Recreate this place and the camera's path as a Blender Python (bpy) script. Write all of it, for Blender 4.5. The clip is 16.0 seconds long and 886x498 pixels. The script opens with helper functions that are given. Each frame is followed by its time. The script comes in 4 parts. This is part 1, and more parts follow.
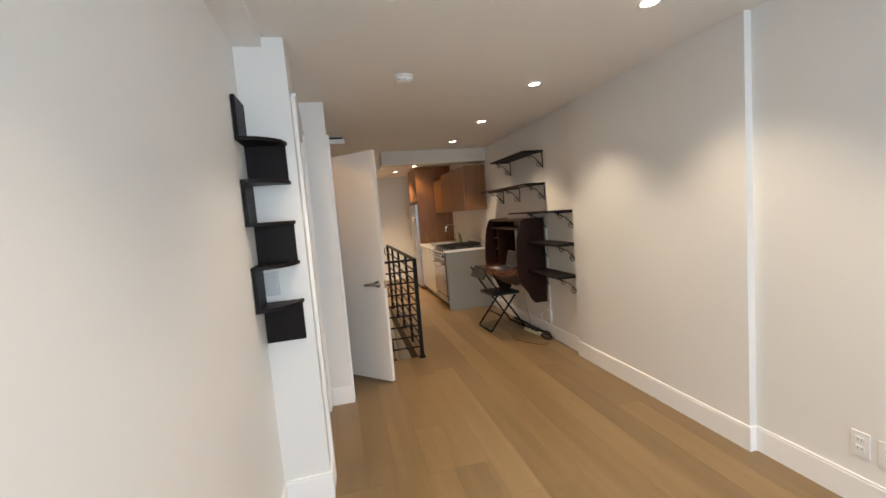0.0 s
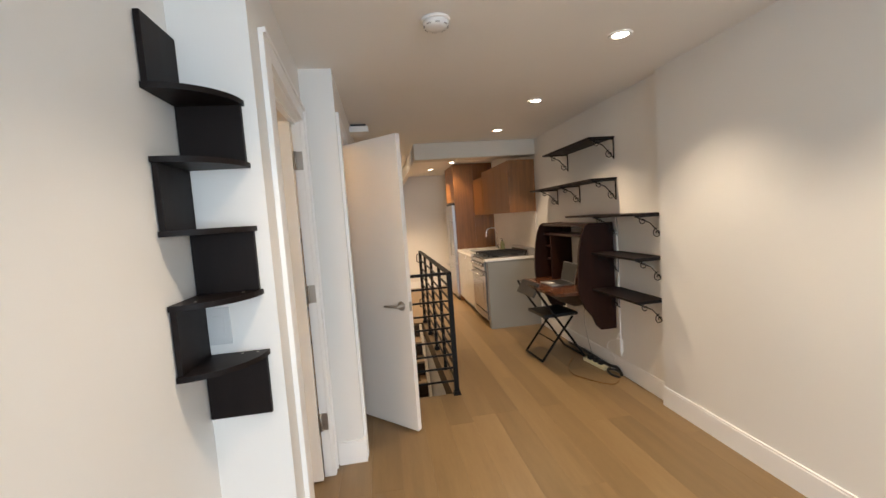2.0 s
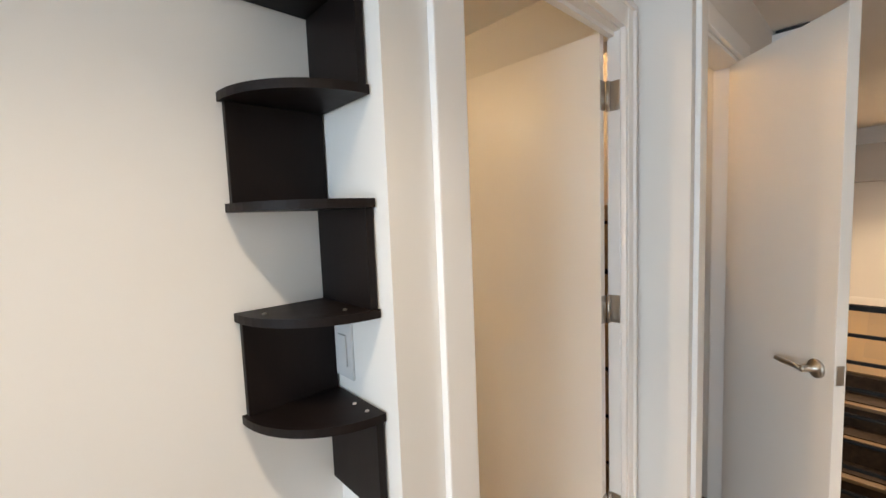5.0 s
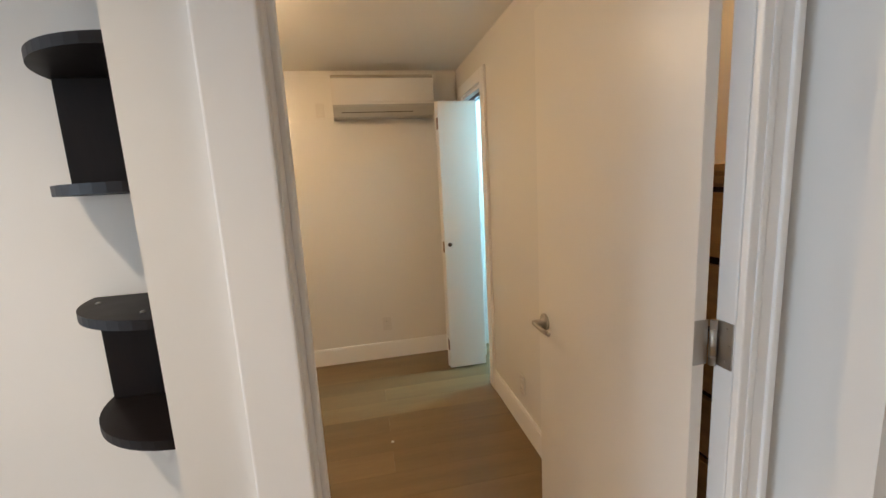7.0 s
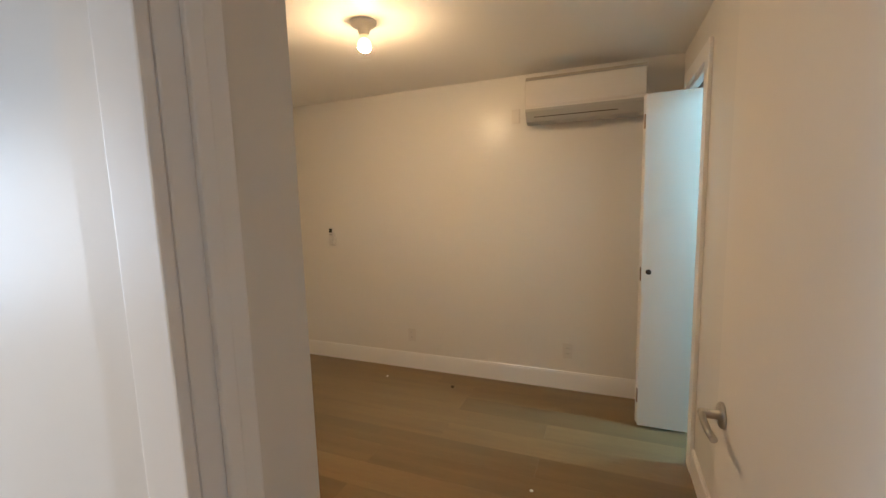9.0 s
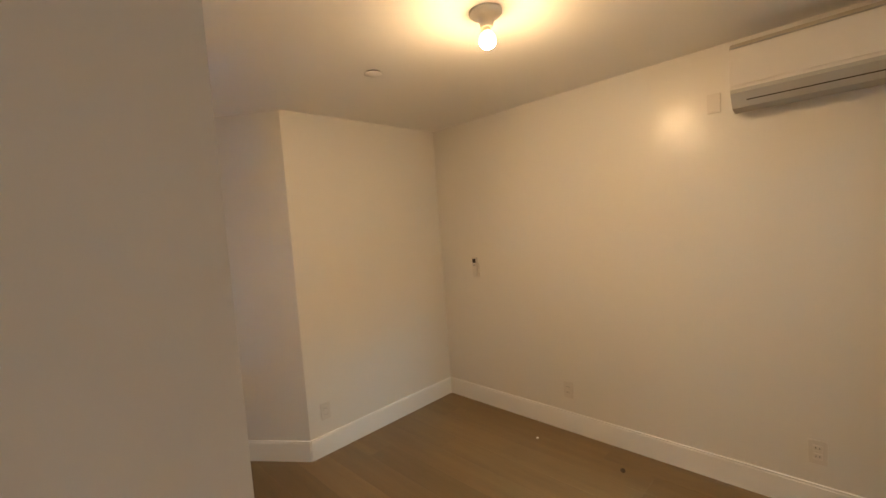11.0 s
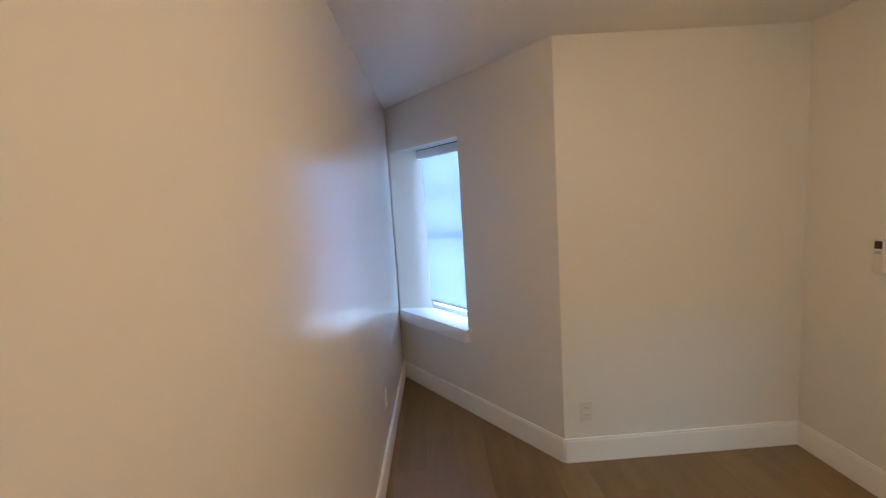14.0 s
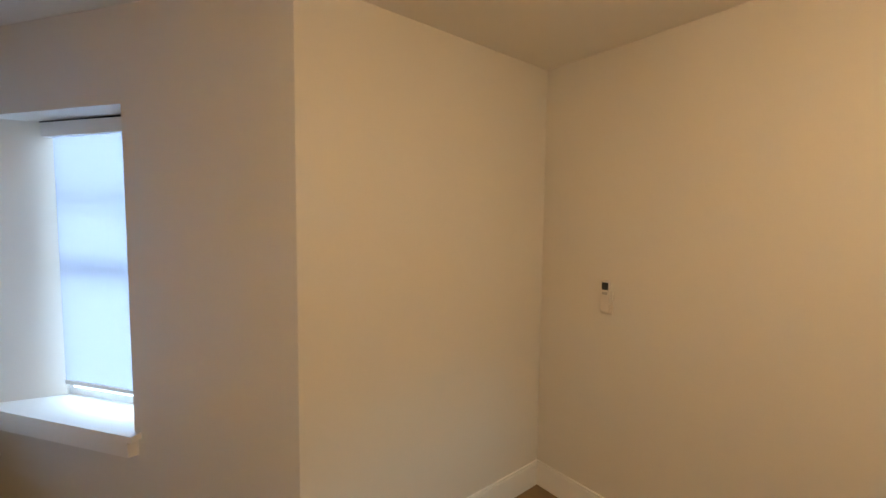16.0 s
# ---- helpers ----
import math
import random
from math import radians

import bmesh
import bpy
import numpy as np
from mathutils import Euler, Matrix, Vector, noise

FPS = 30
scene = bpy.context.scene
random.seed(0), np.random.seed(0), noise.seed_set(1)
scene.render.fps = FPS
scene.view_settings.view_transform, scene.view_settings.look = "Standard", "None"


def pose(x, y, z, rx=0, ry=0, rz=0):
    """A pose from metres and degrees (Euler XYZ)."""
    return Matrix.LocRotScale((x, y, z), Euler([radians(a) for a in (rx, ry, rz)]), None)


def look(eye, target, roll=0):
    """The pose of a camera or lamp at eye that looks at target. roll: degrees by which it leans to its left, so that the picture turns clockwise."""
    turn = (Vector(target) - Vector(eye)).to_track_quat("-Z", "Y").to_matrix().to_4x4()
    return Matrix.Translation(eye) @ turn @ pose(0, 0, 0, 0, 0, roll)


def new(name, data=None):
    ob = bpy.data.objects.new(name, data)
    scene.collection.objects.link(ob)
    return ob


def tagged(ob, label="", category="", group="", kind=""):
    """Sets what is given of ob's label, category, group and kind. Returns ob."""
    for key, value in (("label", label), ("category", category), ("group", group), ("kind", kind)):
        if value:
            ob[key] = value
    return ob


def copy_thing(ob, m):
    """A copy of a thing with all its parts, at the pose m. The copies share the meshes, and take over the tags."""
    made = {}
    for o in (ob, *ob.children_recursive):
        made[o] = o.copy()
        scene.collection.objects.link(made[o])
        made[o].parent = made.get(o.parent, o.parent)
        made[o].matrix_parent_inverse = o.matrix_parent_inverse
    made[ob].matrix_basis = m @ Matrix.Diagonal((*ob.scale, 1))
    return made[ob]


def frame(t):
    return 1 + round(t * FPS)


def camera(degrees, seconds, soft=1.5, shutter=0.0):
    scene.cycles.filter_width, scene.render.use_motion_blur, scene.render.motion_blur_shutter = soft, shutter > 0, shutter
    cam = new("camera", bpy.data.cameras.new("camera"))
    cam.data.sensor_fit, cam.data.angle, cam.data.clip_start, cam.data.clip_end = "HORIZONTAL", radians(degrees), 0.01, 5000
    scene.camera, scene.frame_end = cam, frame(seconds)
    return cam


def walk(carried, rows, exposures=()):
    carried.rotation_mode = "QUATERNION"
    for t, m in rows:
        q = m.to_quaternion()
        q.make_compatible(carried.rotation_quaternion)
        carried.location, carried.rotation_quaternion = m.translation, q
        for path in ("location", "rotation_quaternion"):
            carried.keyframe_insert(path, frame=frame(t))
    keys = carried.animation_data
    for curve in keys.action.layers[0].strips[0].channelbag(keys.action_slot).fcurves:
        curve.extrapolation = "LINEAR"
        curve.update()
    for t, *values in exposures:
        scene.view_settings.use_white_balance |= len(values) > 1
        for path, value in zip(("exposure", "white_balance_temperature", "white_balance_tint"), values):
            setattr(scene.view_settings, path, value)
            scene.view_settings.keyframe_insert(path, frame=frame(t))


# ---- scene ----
cam = camera(94.6, 16.0)
EXPOSURES = [(0.0, 0.0, 6350, 10), (1.5, 0.15, 6350, 10), (3.5, 0.4, 6250, 9), (5.0, 0.3, 6250, 9), (7.5, 0.0, 6000, 10), (8.5, -0.08, 5800, 10),
             (11.0, 0.0, 6400, 11), (11.5, 0.0, 5850, 11), (12.5, -0.12, 5600, 11), (13.5, -0.12, 5600, 11), (14.5, -0.12, 5550, 11), (15.0, 0.02, 5650, 11), (15.5, 0.08, 5850, 11), (16.0, -0.08, 6850, 11)]
PATH = [
    (0, (0.016, -0.023, 1.456), (0.485, 1.913, 1.281), -4.6),
    (0.5, (0.086, 0.139, 1.466), (0.459, 2.102, 1.372), -3.5),
    (1, (0.159, 0.307, 1.458), (0.437, 2.284, 1.354), -3.4),
    (1.5, (0.147, 0.547, 1.452), (0.472, 2.518, 1.357), -2.6),
    (2, (0.179, 0.783, 1.461), (0.47, 2.756, 1.309), -4.1),
    (2.5, (0.227, 0.977, 1.464), (0.103, 2.971, 1.375), -3.3),
    (3, (0.273, 1.137, 1.48), (-0.255, 3.065, 1.413), -2.8),
    (3.5, (0.24, 1.292, 1.515), (-0.574, 3.119, 1.514), -3.5),
    (4, (0.25, 1.442, 1.529), (-0.743, 3.178, 1.533), -4.4),
    (4.5, (0.339, 1.605, 1.486), (-0.899, 3.174, 1.406), -2.4),
    (5, (0.41, 1.732, 1.443), (-1.053, 3.086, 1.278), -2.2),
    (5.2, (0.394, 1.786, 1.427), (-1.09, 3.111, 1.229), -2.6),
    (7.3, (0.447, 2.513, 1.455), (-1.527, 2.702, 1.192), -2.9),
    (7.5, (0.435, 2.55, 1.455), (-1.553, 2.633, 1.252), -2.5),
    (8, (0.347, 2.671, 1.473), (-1.642, 2.519, 1.338), -0.9),
    (8.5, (0.262, 2.777, 1.455), (-1.661, 2.264, 1.264), -1.5),
    (8.7, (0.23, 2.827, 1.446), (-1.655, 2.196, 1.225), -1.5),
    (10.8, (-0.302, 2.706, 1.512), (-1.86, 1.459, 1.389), -4.3),
    (11, (-0.346, 2.689, 1.516), (-1.76, 1.279, 1.393), -4.2),
    (11.5, (-0.447, 2.613, 1.511), (-1.61, 1.001, 1.293), -3.7),
    (12, (-0.518, 2.528, 1.514), (-1.435, 0.758, 1.35), -3.9),
    (12.5, (-0.633, 2.466, 1.499), (-1.26, 0.571, 1.371), -3.5),
    (13, (-0.738, 2.439, 1.497), (-0.865, 0.451, 1.319), -1.9),
    (13.5, (-0.824, 2.408, 1.493), (-0.705, 0.424, 1.268), -1.6),
    (14, (-0.854, 2.286, 1.515), (-0.909, 0.299, 1.287), -3.7),
    (14.5, (-0.893, 2.104, 1.531), (-1.304, 0.149, 1.429), -2.1),
    (15, (-0.945, 1.932, 1.567), (-1.584, 0.038, 1.484), -1.7),
    (15.5, (-1.031, 1.74, 1.561), (-1.938, -0.042, 1.527), 0.3),
    (16, (-1.047, 1.56, 1.501), (-2.288, -0.002, 1.364), 0.6),
]
walk(cam, [(t, look(eye, target, roll)) for t, eye, target, roll in PATH], EXPOSURES)

# ---- world, daylight and lamps ----
world = bpy.data.worlds.new("sky")
scene.world = world
world.use_nodes = True
wn = world.node_tree.nodes
sky = wn.new("ShaderNodeTexSky")
sky.sky_type = 'NISHITA'
sky.sun_disc = False
sky.sun_elevation, sky.sun_rotation = radians(40), radians(150)
world.node_tree.links.new(sky.outputs[0], wn["Background"].inputs[0])
wn["Background"].inputs[1].default_value = 0.1

DAY = (0.72, 0.86, 1.0)
WARM = (1.0, 0.79, 0.57)


def area_lamp(name, eye, target, w, h, watts, colour):
    data = bpy.data.lights.new(name, 'AREA')
    data.shape, data.size, data.size_y, data.energy, data.color = 'RECTANGLE', w, h, watts, colour
    ob = new(name, data)
    ob.matrix_world = look(eye, target)
    return tagged(ob, kind="structure")


def spot_lamp(name, x, y, z, watts, colour, degrees=105):
    data = bpy.data.lights.new(name, 'SPOT')
    data.energy, data.color, data.spot_size, data.spot_blend, data.shadow_soft_size = watts, colour, radians(degrees), 0.75, 0.035
    ob = new(name, data)
    ob.matrix_world = look((x, y, z), (x, y + 0.001, z - 1))
    return tagged(ob, kind="structure")


H = 2.36          # living ceiling
HB = 2.315        # bedroom ceiling
HK = 2.17         # underside of the kitchen beam
LIVING_WINDOW = 46
BED_WINDOW = 36
BULB = 1350
BULB_LAMP = 6.8
DOWN = 58
area_lamp("window_light_1", (0.35, -2.63, 1.35), (0.35, 1.4, 0.9), 0.95, 1.6, LIVING_WINDOW, DAY)
area_lamp("window_light_2", (1.55, -2.63, 1.35), (1.55, 1.4, 0.9), 0.95, 1.6, LIVING_WINDOW, DAY)
DOWNLIGHTS = [(1.513, 0.48, H), (1.513, 1.67, H), (1.513, 2.85, H), (1.509, 4.037, H), (1.506, 5.134, H), (0.32, 1.70, H), (0.32, 0.4, H),
              (1.42, 7.52, H), (1.17, 8.33, H), (0.446, 6.86, H), (0.43, 8.22, H)]
bulb_data = bpy.data.lights.new("bulb_lamp", 'POINT')
bulb_data.energy, bulb_data.color, bulb_data.shadow_soft_size = BULB_LAMP, (1.0, 0.66, 0.33), 0.02
bulb_lamp = tagged(new("bulb_lamp", bulb_data), kind="structure")
bulb_lamp.location = (-1.655, 1.708, HB - 0.172)
for x, y, z in DOWNLIGHTS:
    spot_lamp("downlight_lamp", x, y, z - 0.02, DOWN * (0.8 if x < 1 and y < 3 else 1.0 if y < 3.5 else 1.3 if y < 6 else 2.1 if x < 1 else 1.6 if y > 8 else 0.5), WARM if y < 3.5 else (1.0, 0.745, 0.49) if y < 6 else (1.0, 0.70, 0.42))

# ---- materials ----


def material(name, colour, rough=0.5, metal=0.0, spec=0.5, vary=0.08, scale=6.0, bump=0.05, fine=180.0, coat=0.0, stretch=(1, 1, 1), second=None, rand=0.0):
    """Paint, wood or metal with variation at two scales and fine relief."""
    m = bpy.data.materials.new(name)
    m.use_nodes = True
    n, l = m.node_tree.nodes, m.node_tree.links
    b = n["Principled BSDF"]
    b.inputs["Roughness"].default_value = rough
    b.inputs["Metallic"].default_value = metal
    b.inputs["Specular IOR Level"].default_value = spec
    b.inputs["Coat Weight"].default_value = coat
    co = n.new("ShaderNodeTexCoord")
    mp = n.new("ShaderNodeMapping")
    mp.inputs["Scale"].default_value = stretch
    l.new(co.outputs["Object"], mp.inputs[0])
    big = n.new("ShaderNodeTexNoise")
    big.inputs["Scale"].default_value, big.inputs["Detail"].default_value = scale, 5
    small = n.new("ShaderNodeTexNoise")
    small.inputs["Scale"].default_value, small.inputs["Detail"].default_value = fine, 3
    l.new(mp.outputs[0], big.inputs[0]), l.new(mp.outputs[0], small.inputs[0])
    ramp = n.new("ShaderNodeMix")
    ramp.data_type = 'RGBA'
    dark = second or tuple(c * (1 - 2 * vary) for c in colour)
    ramp.inputs[6].default_value, ramp.inputs[7].default_value = (*dark, 1), (*(min(1, c * (1 + vary * 0.4)) for c in colour), 1)
    add = n.new("ShaderNodeMath")
    add.operation = 'MULTIPLY_ADD'
    l.new(small.outputs[0], add.inputs[0])
    add.inputs[1].default_value = 0.35
    l.new(big.outputs[0], add.inputs[2])
    sub = n.new("ShaderNodeMath")
    sub.operation = 'MULTIPLY_ADD'
    l.new(add.outputs[0], sub.inputs[0])
    sub.inputs[1].default_value, sub.inputs[2].default_value = 1.5, -0.5
    sub.use_clamp = True
    if vary < 0.05:
        soft_ = n.new("ShaderNodeMapRange")
        l.new(big.outputs[0], soft_.inputs[0])
        l.new(soft_.outputs[0], ramp.inputs[0])
    else:
        l.new(sub.outputs[0], ramp.inputs[0])
    out = ramp.outputs[2]
    if rand:
        info = n.new("ShaderNodeObjectInfo")
        hs = n.new("ShaderNodeHueSaturation")
        mr = n.new("ShaderNodeMapRange")
        mr.inputs[3].default_value, mr.inputs[4].default_value = 1 - rand, 1 + rand
        l.new(info.outputs["Random"], mr.inputs[0])
        l.new(mr.outputs[0], hs.inputs["Value"])
        l.new(out, hs.inputs["Color"])
        out = hs.outputs[0]
        off = n.new("ShaderNodeVectorMath")
        off.operation = 'ADD'
        l.new(co.outputs["Object"], off.inputs[0])
        l.new(info.outputs["Random"], off.inputs[1])
        sc = n.new("ShaderNodeVectorMath")
        sc.operation = 'MULTIPLY_ADD'
        l.new(info.outputs["Random"], sc.inputs[0])
        sc.inputs[1].default_value = (37, 53, 11)
        l.new(co.outputs["Object"], sc.inputs[2])
        l.new(sc.outputs[0], mp.inputs[0])
    l.new(out, b.inputs["Base Color"])
    rr = n.new("ShaderNodeMapRange")
    rr.inputs[3].default_value, rr.inputs[4].default_value = max(0.02, rough - 0.06), min(1, rough + 0.08)
    l.new(big.outputs[0], rr.inputs[0])
    l.new(rr.outputs[0], b.inputs["Roughness"])
    if bump:
        bp = n.new("ShaderNodeBump")
        bp.inputs["Strength"].default_value, bp.inputs["Distance"].default_value = bump, 0.002
        l.new(small.outputs[0], bp.inputs["Height"])
        l.new(bp.outputs[0], b.inputs["Normal"])
    return m


def glow(name, colour, strength):
    m = bpy.data.materials.new(name)
    m.use_nodes = True
    b = m.node_tree.nodes["Principled BSDF"]
    b.inputs["Base Color"].default_value = (0.8, 0.8, 0.8, 1)
    b.inputs["Emission Color"].default_value = (*colour, 1)
    b.inputs["Emission Strength"].default_value = strength
    return m


WALL = material("wall_paint", (0.77, 0.755, 0.725), 0.46, vary=0.018, scale=1.6, bump=0.02, fine=60)
SATIN = material("bedroom_satin_paint", (0.75, 0.725, 0.685), 0.30, spec=0.45, vary=0.012, scale=0.9, bump=0)
GLOSSY = material("bedroom_gloss_paint", (0.73, 0.70, 0.66), 0.21, spec=0.9, vary=0.012, scale=0.9, bump=0)
CEIL = material("ceiling_paint", (0.84, 0.815, 0.775), 0.7, vary=0.02, scale=1.2, bump=0.05, fine=240)
CEILB = material("bedroom_ceiling_paint", (0.85, 0.825, 0.785), 0.36, spec=0.5, vary=0.02, scale=1.2, bump=0.03, fine=240)
TRIM = material("trim_enamel", (0.87, 0.86, 0.845), 0.36, vary=0.02, scale=3, bump=0.03, fine=90)
DOORW = material("door_enamel", (0.81, 0.78, 0.735), 0.37, vary=0.02, scale=2.5, bump=0.03, fine=120)
OAK = material("oak_plank", (0.235, 0.158, 0.073), 0.34, vary=0.1, scale=2.6, bump=0.04, fine=36, stretch=(5, 0.45, 1), second=(0.165, 0.103, 0.046), rand=0.15)
OAKGAP = material("plank_joint", (0.12, 0.078, 0.037), 0.7)
ESP = material("espresso_laminate", (0.010, 0.0065, 0.006), 0.48, spec=0.16, vary=0.25, scale=8, bump=0.05, fine=60, stretch=(3, 3, 0.4))
WENGE = material("red_brown_veneer", (0.026, 0.0085, 0.005), 0.36, spec=0.2, vary=0.3, scale=7, bump=0.04, fine=50, stretch=(1, 1, 0.2))
WALNUT = material("walnut_veneer", (0.27, 0.113, 0.030), 0.36, vary=0.25, scale=5, bump=0.05, fine=45, stretch=(5, 5, 0.35))
BLACKIRON = material("black_iron", (0.009, 0.0085, 0.0085), 0.55, spec=0.2, vary=0.2, bump=0.15, fine=220)
STEEL = material("brushed_steel", (0.55, 0.55, 0.56), 0.3, metal=1.0, vary=0.05, bump=0.05, fine=300, stretch=(1, 1, 14))
NICKEL = material("satin_nickel", (0.48, 0.45, 0.41), 0.32, metal=1.0, vary=0.05)
CHROME = material("chrome", (0.75, 0.75, 0.76), 0.08, metal=1.0, vary=0.02, bump=0)
PLASTIC = material("white_plastic", (0.80, 0.79, 0.77), 0.38, vary=0.015, bump=0.02)
PLATEPL = material("almond_plastic", (0.69, 0.655, 0.61), 0.4, vary=0.015, bump=0.0)
DARKSTEEL = material("range_steel", (0.33, 0.33, 0.34), 0.22, metal=1.0, vary=0.05, bump=0.03, fine=300, stretch=(1, 14, 1))
GREYPL = material("grey_plastic", (0.42, 0.41, 0.40), 0.45, vary=0.04, bump=0.02)
BLACKPL = material("black_plastic", (0.015, 0.015, 0.016), 0.4, vary=0.1, bump=0.03)
LACQUER = material("grey_lacquer", (0.40, 0.385, 0.36), 0.16, vary=0.02, bump=0.01)
STONE = material("white_quartz", (0.80, 0.79, 0.77), 0.22, vary=0.04, scale=14, bump=0.01)
CASTIRON = material("cast_iron", (0.02, 0.02, 0.02), 0.6, vary=0.2, bump=0.2)
# Also colours the dresser and ceiling cover gaps, where it stands for shade.
CARPET = material("dark_stair_carpet", (0.07, 0.045, 0.028), 0.9, vary=0.3, scale=30, bump=0.4, fine=300)
TREAD = material("stair_oak", (0.32, 0.215, 0.115), 0.45, vary=0.15, scale=4, bump=0.06, fine=45, stretch=(0.5, 6, 1))
TILE = material("backsplash_glaze", (0.74, 0.72, 0.69), 0.18, vary=0.03, scale=8, bump=0.01)
BRASS = material("aged_brass", (0.30, 0.17, 0.07), 0.35, metal=1.0, vary=0.1)
BRONZE = material("dark_bronze", (0.055, 0.030, 0.018), 0.38, metal=0.7, vary=0.1)
SCREEN = material("dark_screen", (0.022, 0.023, 0.024), 0.3, spec=0.2, vary=0.05, bump=0)
SILVER = material("silver_aluminium", (0.30, 0.30, 0.305), 0.4, metal=0.9, vary=0.03, bump=0.02)
YELLOW = material("cream_power_strip", (0.70, 0.66, 0.45), 0.45, vary=0.04)
GLASS = bpy.data.materials.new("window_glass")
GLASS.use_nodes = True
gb = GLASS.node_tree.nodes["Principled BSDF"]
gb.inputs["Transmission Weight"].default_value, gb.inputs["Roughness"].default_value = 1.0, 0.02
SHADE = bpy.data.materials.new("translucent_shade_fabric")
SHADE.use_nodes = True
sn, sl = SHADE.node_tree.nodes, SHADE.node_tree.links
tr = sn.new("ShaderNodeBsdfTranslucent")
tr.inputs[0].default_value = (0.455, 0.465, 0.52, 1)
df = sn.new("ShaderNodeBsdfDiffuse")
df.inputs[0].default_value = (0.66, 0.69, 0.74, 1)
mx = sn.new("ShaderNodeMixShader")
mx.inputs[0].default_value = 0.3
wv = sn.new("ShaderNodeTexWave")
wv.bands_direction, wv.inputs["Scale"].default_value = 'Z', 160
wb = sn.new("ShaderNodeBump")
wb.inputs["Strength"].default_value, wb.inputs["Distance"].default_value = 0.2, 0.001
sl.new(wv.outputs[1], wb.inputs["Height"]), sl.new(wb.outputs[0], df.inputs["Normal"])
sl.new(tr.outputs[0], mx.inputs[1]), sl.new(df.outputs[0], mx.inputs[2])
sl.new(mx.outputs[0], sn["Material Output"].inputs[0])
LAMPWARM = glow("downlight_glow", (1.0, 0.86, 0.68), 30)
BULBGLOW = glow("bulb_glow", (1.0, 0.65, 0.32), BULB)
NECKGLOW = glow("bulb_neck_glow", (1.0, 0.54, 0.19), 7)
BATHGLOW = glow("bath_light_glow", (0.42, 0.82, 1.0), 195)
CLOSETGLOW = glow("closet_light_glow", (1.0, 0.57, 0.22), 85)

# ---- mesh helpers ----


def box(bm, x0, y0, z0, x1, y1, z1, bevel=0.0, m=None):
    r = bmesh.ops.create_cube(bm, size=1)
    vs = r["verts"]
    for v in vs:
        v.co = Vector(((x0 + x1) / 2 + v.co.x * (x1 - x0), (y0 + y1) / 2 + v.co.y * (y1 - y0), (z0 + z1) / 2 + v.co.z * (z1 - z0)))
    if bevel:
        es = list({e for v in vs for e in v.link_edges})
        out = bmesh.ops.bevel(bm, geom=es, offset=bevel, segments=2, affect='EDGES', profile=0.6)
        vs = list({v for f in out["faces"] for v in f.verts} | {v for v in vs if v.is_valid})
    if m is not None:
        bmesh.ops.transform(bm, matrix=m, verts=[v for v in vs if v.is_valid])
    return vs


def prism(bm, pts, z0, z1):
    """An upright prism over a plan outline."""
    lo = [bm.verts.new((x, y, z0)) for x, y in pts]
    hi = [bm.verts.new((x, y, z1)) for x, y in pts]
    n = len(pts)
    bm.faces.new(lo[::-1]), bm.faces.new(hi)
    for i in range(n):
        bm.faces.new((lo[i], lo[(i + 1) % n], hi[(i + 1) % n], hi[i]))
    bmesh.ops.recalc_face_normals(bm, faces=bm.faces[:])


def plate(bm, pts, t0, t1, axis="y"):
    """A flat piece of an outline (a, b), thick from t0 to t1 along an axis."""
    def at(a, b, t):
        return (a, t, b) if axis == "y" else (t, a, b) if axis == "x" else (a, b, t)
    lo = [bm.verts.new(at(a, b, t0)) for a, b in pts]
    hi = [bm.verts.new(at(a, b, t1)) for a, b in pts]
    n = len(pts)
    bm.faces.new(lo[::-1]), bm.faces.new(hi)
    for i in range(n):
        bm.faces.new((lo[i], lo[(i + 1) % n], hi[(i + 1) % n], hi[i]))
    bmesh.ops.recalc_face_normals(bm, faces=bm.faces[:])


def tube(bm, pts, r, n=8, close=True):
    """A round bar along a line of points."""
    pts = [Vector(p) for p in pts]
    rings = []
    for i, p in enumerate(pts):
        d = (pts[min(i + 1, len(pts) - 1)] - pts[max(i - 1, 0)]).normalized()
        a = d.orthogonal().normalized() if not rings else (up - d * up.dot(d)).normalized()
        up = a
        b = d.cross(a)
        rings.append([bm.verts.new(p + r * (math.cos(2 * math.pi * k / n) * a + math.sin(2 * math.pi * k / n) * b)) for k in range(n)])
    for s, t in zip(rings, rings[1:]):
        for k in range(n):
            f = bm.faces.new((s[k], s[(k + 1) % n], t[(k + 1) % n], t[k]))
            f.smooth = True
    if close:
        bm.faces.new(rings[0][::-1]), bm.faces.new(rings[-1])


def lathe(bm, prof, centre, axis="z", n=28):
    """A turned shape: (radius, height) pairs round an axis through centre."""
    rings = []
    for r, h in prof:
        ring = []
        for k in range(n):
            c, s = r * math.cos(2 * math.pi * k / n), r * math.sin(2 * math.pi * k / n)
            v = (c, s, h) if axis == "z" else (h, c, s) if axis == "x" else (s, h, c)
            ring.append(bm.verts.new(Vector(v) + Vector(centre)))
        rings.append(ring)
    for s, t in zip(rings, rings[1:]):
        for k in range(n):
            f = bm.faces.new((s[k], s[(k + 1) % n], t[(k + 1) % n], t[k]))
            f.smooth = True
    bm.faces.new(rings[0][::-1]), bm.faces.new(rings[-1])
    bmesh.ops.recalc_face_normals(bm, faces=bm.faces[:])


def made(name, bm, mat):
    me = bpy.data.meshes.new(name)
    bm.to_mesh(me)
    bm.free()
    me.materials.append(mat)
    return new(name, me)


def part(name, bm, mat, parent, label=""):
    ob = made(name, bm, mat)
    ob.parent = parent
    return tagged(ob, label)


